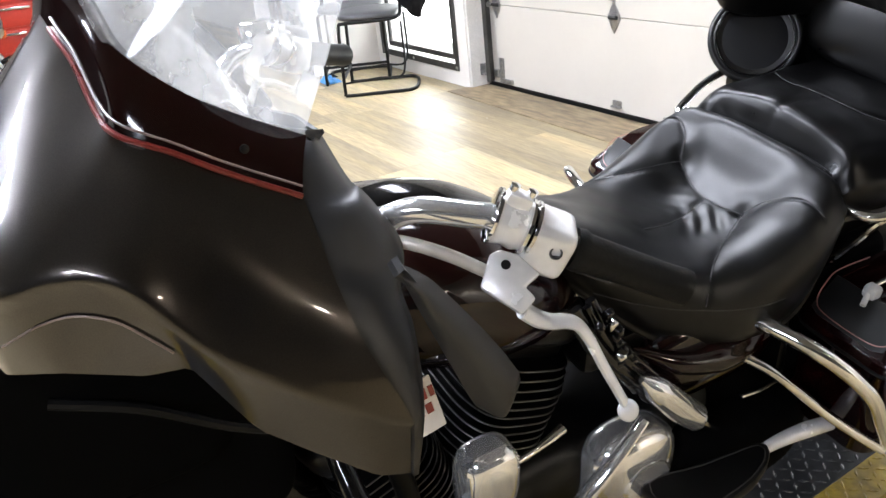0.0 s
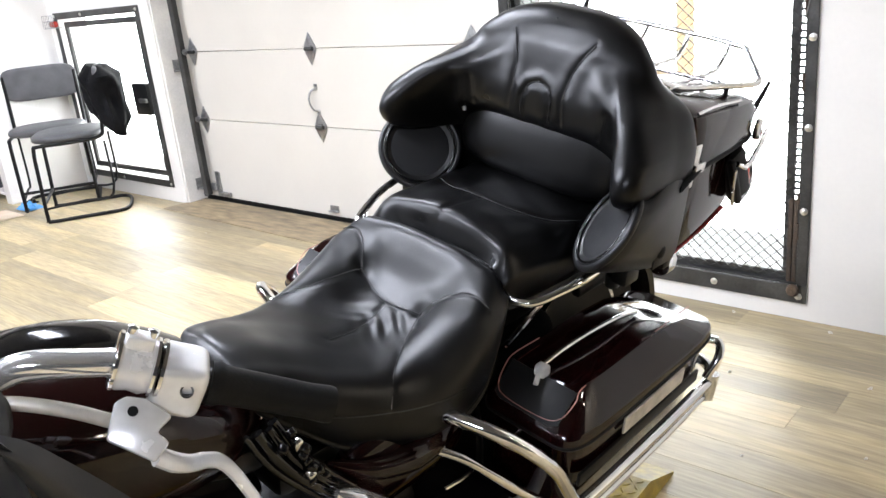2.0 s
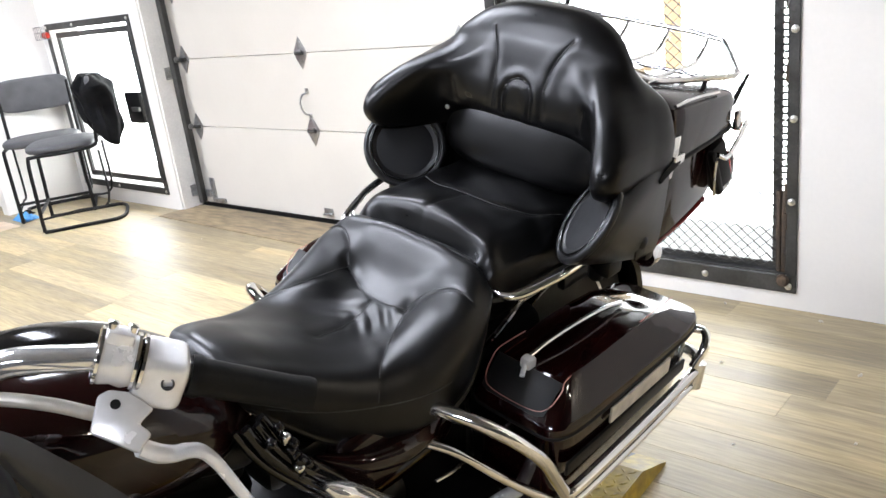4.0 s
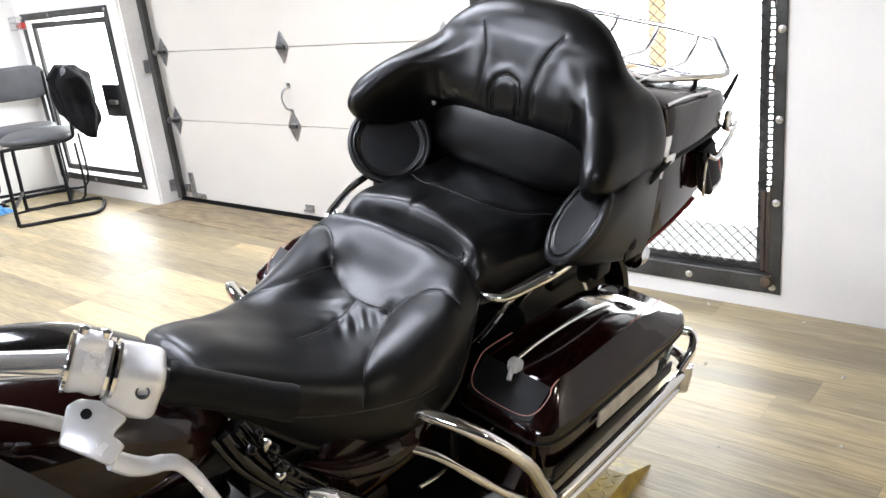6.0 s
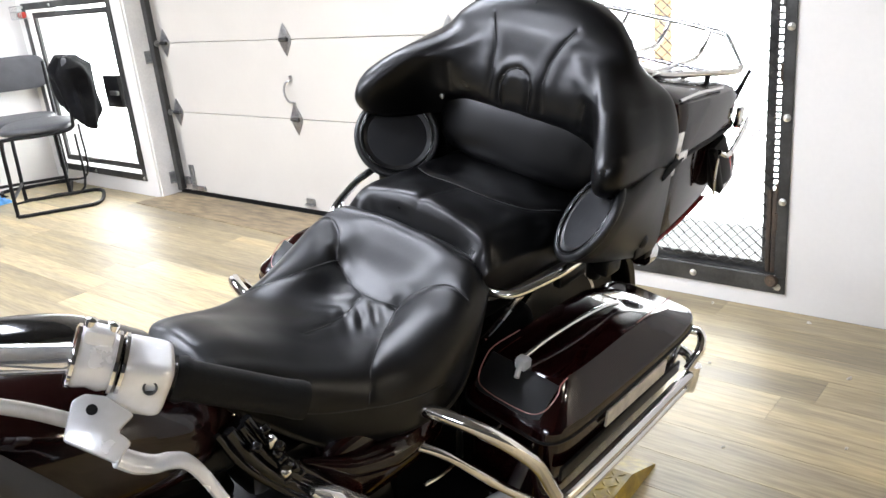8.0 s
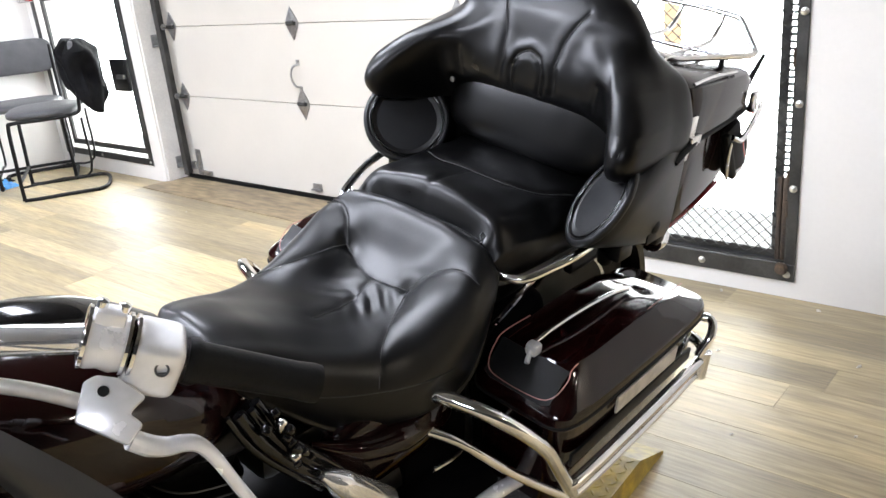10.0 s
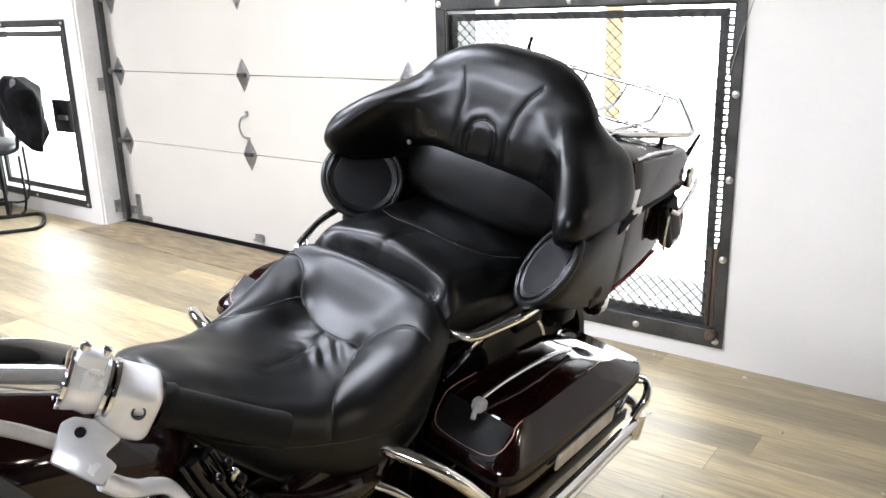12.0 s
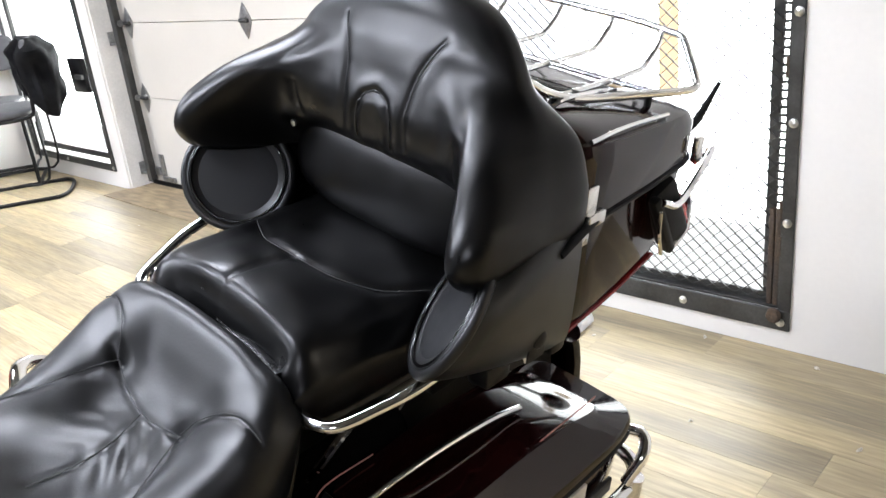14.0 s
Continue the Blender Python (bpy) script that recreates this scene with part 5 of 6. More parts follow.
for q in range(16):
    u = q / 15
    m = pose(0.172 + 0.016 * math.sin(3.1 * u) + 0.008 * wires.random(), 0.742 + 0.085 * u + 0.036 * wires.random(), 0.765 - 0.155 * u, 60 * wires.random(), 40 * wires.random(), 90 * wires.random())
    part("connector", moved(pad(0, 0, 0, 0.012 + 0.008 * wires.random(), 0.016, 0.022, 3.5, 8, 14), m), CHROME_WORN if q % 5 == 2 else PAINT_BLACK, loom)

# tank
tank_rows = rows_of([(0.36, 0.07, 0.925, 0.83), (0.40, 0.12, 0.950, 0.77), (0.48, 0.158, 0.952, 0.72), (0.60, 0.168, 0.925, 0.69), (0.67, 0.157, 0.886, 0.68), (0.72, 0.138, 0.845, 0.68), (0.76, 0.112, 0.800, 0.68), (0.80, 0.08, 0.765, 0.69), (0.82, 0.05, 0.74, 0.70)], 40)
rings = []
for y, w, zt, zb in tank_rows:
    a = np.arange(48) * 2 * np.pi / 48
    f = lambda v, n: np.sign(v) * np.abs(v) ** (2 / n)
    rings.append(np.stack([w * f(np.cos(a), 2.6), np.full(48, y), (zt + zb) / 2 + f(np.sin(a), 2.2) * (zt - zb) / 2], 1))
tank = part("fuel_tank", loft(rings), PAINT_MAROON, bike, "dark maroon fuel tank", auto=60)
part("tank_console", tube([(0, 0.42, 0.950), (0, 0.52, 0.952), (0, 0.60, 0.928), (0, 0.66, 0.898), (0, 0.71, 0.868)], [0.03, 0.045, 0.045, 0.035, 0.02], 16, 6, flat=0.45), PAINT_BLACK, tank, "glossy black tank console")

# fairing
T_ = [(0, 0.195, 1.335), (0.06, 0.196, 1.326), (0.10, 0.199, 1.310), (0.16, 0.206, 1.288), (0.195, 0.238, 1.259), (0.207, 0.278, 1.231), (0.210, 0.345, 1.190)]
P_ = [(0, 0.165, 1.275), (0.06, 0.170, 1.268), (0.10, 0.176, 1.258), (0.165, 0.179, 1.236), (0.205, 0.186, 1.231), (0.232, 0.221, 1.218), (0.247, 0.260, 1.194), (0.261, 0.318, 1.160)]
M1 = [(0, 0.06, 1.16), (0.10, 0.068, 1.168), (0.19, 0.090, 1.180), (0.235, 0.128, 1.190), (0.265, 0.168, 1.185), (0.285, 0.205, 1.168), (0.306, 0.242, 1.142), (0.329, 0.285, 1.103), (0.346, 0.323, 1.072)]
MR = [(0, -0.012, 1.125), (0.14, 0.004, 1.130), (0.214, 0.042, 1.136), (0.249, 0.070, 1.146), (0.271, 0.104, 1.160), (0.291, 0.140, 1.161), (0.308, 0.164, 1.145), (0.323, 0.187, 1.112), (0.339, 0.218, 1.076), (0.358, 0.257, 1.044), (0.376, 0.300, 1.013), (0.390, 0.350, 0.985)]
MS = [(x + 0.002, y - 0.001, z - 0.020) for x, y, z in MR]
B_ = [(0.0, -0.01, 1.05), (0.14, 0.01, 1.05), (0.234, 0.046, 1.052), (0.279, 0.089, 1.071), (0.307, 0.149, 1.062), (0.314, 0.184, 1.061), (0.325, 0.205, 1.020), (0.337, 0.224, 0.984), (0.359, 0.266, 0.951), (0.385, 0.317, 0.914), (0.386, 0.353, 0.898)]
NV, CUT = 44, 7
rows = [rows_of(c_, 60) for c_ in (T_, P_, M1, MR, MS, B_)]
upper = [rows[0] + (rows[1] - rows[0]) * q + np.array([0.5, -0.3, 0.8]) * 0.006 * math.sin(math.pi * q) for q in np.linspace(0, 1, CUT + 1)]
foot = np.array(B_)
rows[-1] = np.stack([np.interp(rows[-3][:, 1], foot[:, 1], foot[:, k]) for k in range(3)], 1)
lower = np.stack([rows_of(spline([c_[i] for c_ in rows[1:]], 16), NV - CUT) for i in range(60)], 1)
skin = np.concatenate([np.array(upper), lower[1:]], 0)          # rows from the top edge down, each from the nose to the rear edge


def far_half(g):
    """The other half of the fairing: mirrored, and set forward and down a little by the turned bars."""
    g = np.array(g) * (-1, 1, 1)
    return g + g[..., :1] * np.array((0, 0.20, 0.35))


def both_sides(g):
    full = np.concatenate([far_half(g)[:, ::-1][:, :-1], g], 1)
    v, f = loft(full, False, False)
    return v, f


def thick(shape, t):
    v, f = shape
    me = bpy.data.meshes.new("skin_tmp")
    me.from_pydata([tuple(p) for p in v], [], f)
    nrm = np.array([q.normal[:] for q in me.vertices])
    bpy.data.meshes.remove(me)
    ctr = np.array([0, 0.25, 1.05])
    sign = np.sign(((v - ctr) * nrm).sum(1).mean())
    inner = v - sign * nrm * t
    n = len(v)
    edges = {}
    for q in f:
        for a, b in zip(q, q[1:] + q[:1]):
            edges[(a, b)] = edges.get((a, b), 0) + 1
    rim = [(a, b) for a, b in edges if (b, a) not in edges]
    return np.concatenate([v, inner]), f + [tuple(i + n for i in reversed(q)) for q in f] + [(b, a, a + n, b + n) for a, b in rim]


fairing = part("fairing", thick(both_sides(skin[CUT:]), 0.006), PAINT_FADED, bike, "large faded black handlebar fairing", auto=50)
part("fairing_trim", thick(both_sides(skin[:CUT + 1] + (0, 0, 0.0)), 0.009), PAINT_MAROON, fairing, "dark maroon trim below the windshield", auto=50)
out = skin[CUT] + 0.002 * np.array([1, -0.3, 0.6])
part("fairing_pinstripe", joined(tube(out[6:], 0.0028, 8, 1)), PINSTRIPE, fairing, "red pinstripe")
part("fairing_pinstripe", tube(skin[CUT - 1][6:] + 0.001 * np.array([1, -0.3, 0.6]), 0.0012, 6, 1), PINSTRIPE_PALE, fairing, "thin pale pinstripe")
low = rows_of([(0.242, 0.050, 1.086), (0.272, 0.082, 1.118), (0.291, 0.111, 1.127), (0.310, 0.136, 1.118), (0.323, 0.155, 1.100), (0.328, 0.168, 1.082)], 7)
flat_skin = skin.reshape(-1, 3)
low = np.array([flat_skin[np.argsort(((flat_skin - q) ** 2).sum(1))[:4]].mean(0) for q in low]) + np.array([0.0016, -0.0010, 0])
part("fairing_pinstripe", tube(low, 0.0010, 6, 4), PINSTRIPE_PALE, fairing, "thin pale pinstripe")
LIP = [(0.212, 0.352, 1.186), (0.245, 0.365, 1.145), (0.270, 0.372, 1.138), (0.292, 0.392, 1.098), (0.310, 0.388, 1.079), (0.325, 0.376, 1.064), (0.345, 0.378, 1.030), (0.366, 0.374, 0.982), (0.382, 0.367, 0.945), (0.384, 0.360, 0.90)]
for s in (1, -1):
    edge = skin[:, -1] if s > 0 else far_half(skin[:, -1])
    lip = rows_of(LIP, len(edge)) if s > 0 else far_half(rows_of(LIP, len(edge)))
    back = lip + np.array((-0.055 * s, 0.004, 0.0))
    rings = [edge + np.array((-0.004 * s, 0.0, 0)), edge * 0.62 + lip * 0.38 + np.array((0.006 * s, -0.004, 0)), edge * 0.25 + lip * 0.75 + np.array((0.007 * s, -0.002, 0)), lip, lip + np.array((-0.016 * s, 0.010, 0.0)), back, lip + np.array((-0.13 * s, -0.03, -0.01))]
    inner_v, inner_f = loft(rings, False, False)
    part("inner_fairing", thick((inner_v, inner_f), 0.004), INNER_GREY, fairing, "dark grey plastic inner fairing", auto=60)
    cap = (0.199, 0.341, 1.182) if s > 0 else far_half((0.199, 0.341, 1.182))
    part("fairing_cap", pad(*cap, 0.022, 0.022, 0.014, 3, 10, 16), PLASTIC_GREY, fairing)
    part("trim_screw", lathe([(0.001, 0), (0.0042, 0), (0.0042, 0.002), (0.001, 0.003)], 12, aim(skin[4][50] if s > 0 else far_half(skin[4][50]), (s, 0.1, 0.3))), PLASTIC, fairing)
h0 = rows_of(T_, 50) + np.array([-0.004, 0.010, -0.008])
h1 = rows_of([(0, 0.372, 1.100), (0.08, 0.374, 1.094), (0.14, 0.372, 1.090), (0.180, 0.366, 1.104), (0.200, 0.358, 1.140), (0.204, 0.352, 1.168)], 50)
hood = np.stack([h0 + (h1 - h0) * q + np.array([0, 0.010, 0.014]) * math.sin(math.pi * q) for q in np.linspace(0, 1, 14)], 0)
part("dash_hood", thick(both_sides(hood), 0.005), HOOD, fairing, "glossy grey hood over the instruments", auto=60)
part("dash_panel", box(0, 0.335, 0.99, 0.32, 0.03, 0.18, 0.01), PLASTIC, fairing, "black instrument panel")
for x in (-0.07, 0.07):
    part("gauge", lathe([(0.001, 0.0), (0.045, 0), (0.05, 0.012), (0.046, 0.014), (0.04, 0.008), (0.001, 0.008)], 28, aim((x, 0.352, 1.02), (0, 1, 0.3))), CHROME, fairing, "chrome-rimmed gauge")
g0 = rows_of(T_, 50) + np.array([0.0, -0.004, -0.004])
g1 = rows_of([(0, 0.265, 1.43), (0.10, 0.275, 1.41), (0.165, 0.295, 1.375), (0.200, 0.335, 1.335), (0.213, 0.392, 1.31)], 50)
g2 = rows_of([(0, 0.34, 1.54), (0.09, 0.35, 1.52), (0.15, 0.375, 1.49), (0.185, 0.41, 1.46), (0.20, 0.437, 1.44)], 50)
glass = np.stack([rows_of(spline([a, b, c_], 10), 20) for a, b, c_ in zip(g0, g1, g2)], 1)
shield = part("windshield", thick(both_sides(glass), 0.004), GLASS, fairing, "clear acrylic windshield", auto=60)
shield.visible_shadow = False
part("headlamp", lathe([(0.001, 0.03), (0.07, 0.02), (0.088, 0.0), (0.095, -0.02), (0.08, -0.10), (0.001, -0.12)], 32, aim((0, -0.185, 1.02), (0, -1, 0))), CHROME, fairing, "round chrome headlamp")
for s in (1, -1):
    fl = lambda p: [(x * s, y, z) for x, y, z in p]
    lp = part("passing_lamp", lathe([(0.001, 0.02), (0.045, 0.012), (0.056, 0.0), (0.058, -0.015), (0.04, -0.07), (0.001, -0.085)], 28, aim((0.19 * s, -0.10, 0.83), (0, -1, 0))), CHROME, bike, "round chrome passing lamp")
    part("lamp_arm", tube(fl([(0.09, -0.03, 0.86), (0.19, -0.05, 0.85)]), 0.010, 8, 1), CHROME, lp)
    part("fork_leg", tube(fl([(0.09, 0.20, 1.02), (0.095, 0.10, 0.62), (0.10, 0.02, 0.33)]), [0.026, 0.026, 0.03], 14, 3), PAINT_BLACK, bike, "glossy black fork leg")
    left = rows_of([(0.356, 0.357, 1.136), (0.364, 0.366, 1.108), (0.371, 0.376, 1.078), (0.377, 0.403, 1.006), (0.380, 0.424, 0.952), (0.379, 0.437, 0.934)], 26)
    right = rows_of([(0.356, 0.357, 1.136), (0.363, 0.386, 1.112), (0.367, 0.408, 1.082), (0.371, 0.442, 1.030), (0.373, 0.471, 0.980), (0.373, 0.484, 0.948), (0.374, 0.470, 0.934)], 26)
    blade = np.stack([(1 - q) * left + q * right + np.array([0.016 * math.sin(math.pi * q), 0, -0.006 * math.sin(math.pi * q)]) for q in np.linspace(0, 1, 12)], 1) * (s, 1, 1)
    part("air_deflector", thick(loft(blade, False, False), 0.006), INNER_GREY, fairing, "dark grey plastic air deflector", auto=60)
# near-black filler added for the shade under the fairing
part("fork_gap_fill", joined(pad(0, 0.10, 0.90, 0.36, 0.30, 0.30, 5), pad(0, 0.20, 0.74, 0.30, 0.22, 0.30, 5), box(0, 0.08, 0.66, 0.22, 0.10, 0.22, 0.02)), GAP_BLACK, bike, "near-black mass filling the shade round the fork under the fairing")
part("shroud_cable", tube([(0.18, 0.06, 0.96), (0.20, 0.14, 0.93), (0.20, 0.22, 0.86), (0.17, 0.30, 0.78)], 0.006, 8, 5), RUBBER, bike)
ff = []
for q in np.linspace(0, 1, 22):
    ang = radians(5 + 150 * q)
    cy, cz = 0.02 + 0.375 * math.cos(ang), 0.33 + 0.385 * math.sin(ang)
    iy, iz = 0.02 + 0.34 * math.cos(ang), 0.33 + 0.35 * math.sin(ang)
    ff.append([(-0.085, iy, iz), (-0.075, cy, cz), (0, cy + 0.02 * math.cos(ang), cz + 0.02 * math.sin(ang)), (0.075, cy, cz), (0.085, iy, iz)])
part("front_fender", loft(ff), PAINT_BLACK, bike, "glossy black front fender", auto=60)
part("engine_guard", tube([(0.06, 0.36, 0.80), (0.20, 0.34, 0.72), (0.33, 0.36, 0.60), (0.36, 0.38, 0.48), (0.30, 0.40, 0.34), (0.12, 0.42, 0.26)], 0.016, 12, 6), PAINT_BLACK, bike, "black engine guard")
CM = Matrix.Translation((0.195, 0.456, 0.757)) @ pose(0, 0, 0, 8, -20, 0)
card = part("pocket_card", box(0, 0, 0, 0.003, 0.052, 0.078, 0.001, CM), CARD, bike, "white card with red print tucked behind the fairing", smooth=False)
for dy, dz, w, h in ((-0.017, 0.018, 0.009, 0.015), (-0.004, 0.018, 0.009, 0.015), (0.009, 0.018, 0.009, 0.015), (0.021, 0.018, 0.007, 0.015), (-0.014, -0.004, 0.009, 0.014), (-0.002, -0.004, 0.007, 0.014), (0.011, -0.004, 0.010, 0.014)):
    part("print_bar", box(0.0022, dy, dz, 0.0014, w, h, 0, CM), PRINT_RED, card, smooth=False)


# handlebar and controls
def control_side(s):
    fl = lambda p: [(x * s, y, z) for x, y, z in p]
    bar = part("handlebar", tube(fl([(0.06, 0.37, 1.035), (0.16, 0.375, 1.060), (0.235, 0.395, 1.092), (0.265, 0.425, 1.112), (0.290, 0.465, 1.109), (0.315, 0.512, 1.096), (0.36, 0.584, 1.055), (0.392, 0.636, 1.032)]), 0.0135, 14, 6), POLISHED, bike, "chrome handlebar")
    d = Vector((0.055 * s, 0.085, -0.040)).normalized()
    p0 = Vector((0.345 * s, 0.560, 1.067))
    grip = [(0.001, -0.002), (0.021, -0.002), (0.0225, 0.006), (0.0195, 0.012), (0.0182, 0.10), (0.0195, 0.119), (0.0185, 0.126), (0.001, 0.127)]
    part("grip", lathe(grip, 24, aim(p0, d)), RUBBER, bar, "black rubber grip")
    hm = aim(Vector((0.330 * s, 0.536, 1.076)), d, (0, 0, 1))
    part("switch_housing", moved(joined(pad(0, 0, 0, 0.056, 0.056, 0.050, 5.5, 24, 40)), hm), ALLOY, bar, "bright alloy switch housing")
    sm = aim((0.3595 * s, 0.5275, 1.082), (0.70 * s, -0.38, 0.60))
    part("housing_screw", lathe([(0.001, -0.0035), (0.0042, -0.0035), (0.0046, 0.0010), (0.0062, 0.0012), (0.0066, -0.002), (0.0066, -0.006), (0.001, -0.006)], 18, sm), STEEL, bar, "recessed dark screw")
    cm = aim(Vector((0.311 * s, 0.503, 1.101)), d, (0, 0, 1))
    part("clamp", moved(joined(lathe([(0.016, -0.016), (0.025, -0.016), (0.027, -0.010), (0.025, 0), (0.027, 0.010), (0.025, 0.016), (0.016, 0.016)], 28), box(-0.004, 0.028, 0, 0.018, 0.016, 0.026, 0.004)), cm), ALLOY, bar, "bright lever clamp")
    part("housing_ring", moved(joined(*[lathe([(0.024, h - 0.003), (0.0285, h - 0.0015), (0.0285, h + 0.0015), (0.024, h + 0.003)], 28) for h in (-0.015, 0.0185, 0.025)]), cm), CHROME, bar, "chrome ring")
    for q in (-0.009, 0.009):
        part("clamp_bolt", moved(lathe([(0.001, 0), (0.005, 0), (0.005, 0.006), (0.001, 0.007)], 10), cm @ pose(-0.004, 0.036, q) @ aim((0, 0, 0), (0, 1, 0))), CHROME, bar)
    return bar


left_bar = control_side(1)
right_bar = control_side(-1)
PM = aim((0.3395, 0.4835, 1.072), (0.610, -0.3085, 0.7296))
outline = [(PM.inverted() @ Vector(q)).xy[:] for q in ((0.3254, 0.4740, 1.0798), (0.3275, 0.4848, 1.0826), (0.3392, 0.4985, 1.0785), (0.3612, 0.5094, 1.0648), (0.3618, 0.4920, 1.0570), (0.3737, 0.4973, 1.0492), (0.3772, 0.4793, 1.0387), (0.3418, 0.4538, 1.0576))]
area = sum(a_[0] * b_[1] - b_[0] * a_[1] for a_, b_ in zip(outline, outline[1:] + outline[:1]))
perch = part("lever_perch", slab(outline if area > 0 else outline[::-1], 0.011, 0.003, PM @ pose(0, 0, -0.010)), ALLOY, left_bar, "bright alloy lever perch")
part("perch_hole", lathe([(0.001, 0), (0.0048, 0), (0.0048, 0.0012), (0.001, 0.0012)], 14, PM @ pose(0, 0, 0.0008)), PLASTIC, perch)
lever = part("clutch_lever", tube([(0.366, 0.486, 1.035), (0.372, 0.498, 1.024), (0.378, 0.512, 1.017), (0.385, 0.525, 1.017), (0.391, 0.536, 1.012), (0.400, 0.546, 0.994), (0.414, 0.556, 0.965), (0.430, 0.566, 0.937), (0.438, 0.571, 0.922)], [0.0125, 0.0125, 0.0105, 0.0095, 0.0095, 0.009, 0.0085, 0.008, 0.008], 12, 6, flat=0.62), ALLOY, left_bar, "bright alloy clutch lever")
part("lever_ball", pad(0.440, 0.572, 0.918, 0.022, 0.022, 0.026, 2, 12, 16), ALLOY, lever)
part("cable", tube([(0.330, 0.470, 1.062), (0.305, 0.440, 1.078), (0.275, 0.405, 1.088), (0.24, 0.375, 1.08), (0.18, 0.36, 1.03)], 0.0068, 10, 6), PLATE, left_bar, "pale braided clutch cable")
part("brake_lever", tube([(-0.322, 0.470, 1.075), (-0.352, 0.478, 1.035), (-0.385, 0.515, 1.01), (-0.415, 0.56, 0.975), (-0.43, 0.585, 0.955)], [0.012, 0.012, 0.010, 0.0085, 0.008], 12, 6, flat=0.62), ALLOY, right_bar, "bright alloy brake lever")
part("reservoir", box(-0.318, 0.488, 1.118, 0.06, 0.05, 0.035, 0.008, pose(0, 0, 0)), CHROME, right_bar, "chrome brake fluid reservoir")
part("switch_block", joined(pad(-0.345, 0.560, 1.047, 0.028, 0.030, 0.032, 3), pad(-0.350, 0.568, 1.026, 0.022, 0.022, 0.022, 3)), PLASTIC, right_bar, "black switch block")
part("brake_hose", tube([(-0.32, 0.475, 1.05), (-0.28, 0.44, 1.02), (-0.22, 0.41, 1.03), (-0.15, 0.37, 1.02)], 0.006, 8, 6), PLATE, right_bar)


right_bar.location = (0.0, -0.025, -0.030)


# ---- the deck that the motorcycle stands on ----
deck = thing("motorcycle_deck", "low black tread-plate deck with yellow edges under the motorcycle", "platform", pose(-1.08, 0.65, 0, 0, 0, 3.4))
part("deck_plate", box(0, -0.05, 0.034, 0.50, 2.52, 0.062, 0.003), DECK, deck, "black tread plate", smooth=False)
for x0, x1 in ((0.25, 0.335), (-0.335, -0.25)):
    v = [(x0, -1.31, 0.002), (x1, -1.31, 0.002), (x1, 1.345, 0.002), (x0, 1.345, 0.002), (x0, -1.31, 0.066), (x1, -1.31, 0.066), (x1, 1.20, 0.066), (x0, 1.20, 0.066), (x1, 1.345, 0.010), (x0, 1.345, 0.010)]
    part("deck_edge", (v, [(0, 1, 5, 4), (1, 2, 8, 6, 5), (2, 3, 9, 8), (3, 0, 4, 7, 9), (4, 5, 6, 7), (7, 6, 8, 9), (3, 2, 1, 0)]), YELLOW, deck, "worn yellow deck edge", smooth=False)
v = [(-0.25, 1.21, 0.002), (0.25, 1.21, 0.002), (0.25, 1.345, 0.002), (-0.25, 1.345, 0.002), (-0.25, 1.21, 0.065), (0.25, 1.21, 0.065), (0.25, 1.345, 0.009), (-0.25, 1.345, 0.009)]
part("deck_ramp", (v, [(0, 1, 5, 4), (1, 2, 6, 5), (2, 3, 7, 6), (3, 0, 4, 7), (4, 5, 6, 7), (3, 2, 1, 0)]), DECK, deck, "black sloping deck end", smooth=False)


def treads(x0, x1, y0, y1, z, mat, pitch=0.026):
    vs, fs = [], []
    i = 0
    x = x0 + pitch / 2
    while x < x1:
        y = y0 + pitch / 2
        j = 0
        while y < y1:
            a = radians(45 if (i + j) % 2 else -45)
            c_, s_ = math.cos(a), math.sin(a)
            n = len(vs)
            for l, w, h in ((-0.013, 0, 0), (0, 0.0042, 0), (0.013, 0, 0), (0, -0.0042, 0), (-0.006, 0, 0.0022), (0.006, 0, 0.0022)):
                vs.append((x + c_ * l - s_ * w, y + s_ * l + c_ * w, z + h))
            fs += [(n, n + 3, n + 4), (n + 3, n + 2, n + 5, n + 4), (n + 2, n + 1, n + 5), (n + 1, n, n + 4, n + 5)]
            y += pitch
            j += 1
        x += pitch
        i += 1
    return part("tread", (vs, fs), mat, deck, smooth=False, kind="stuff")


treads(-0.25, 0.25, -1.30, 1.20, 0.065, DECK)
treads(0.25, 0.335, -1.30, 1.20, 0.066, YELLOW)


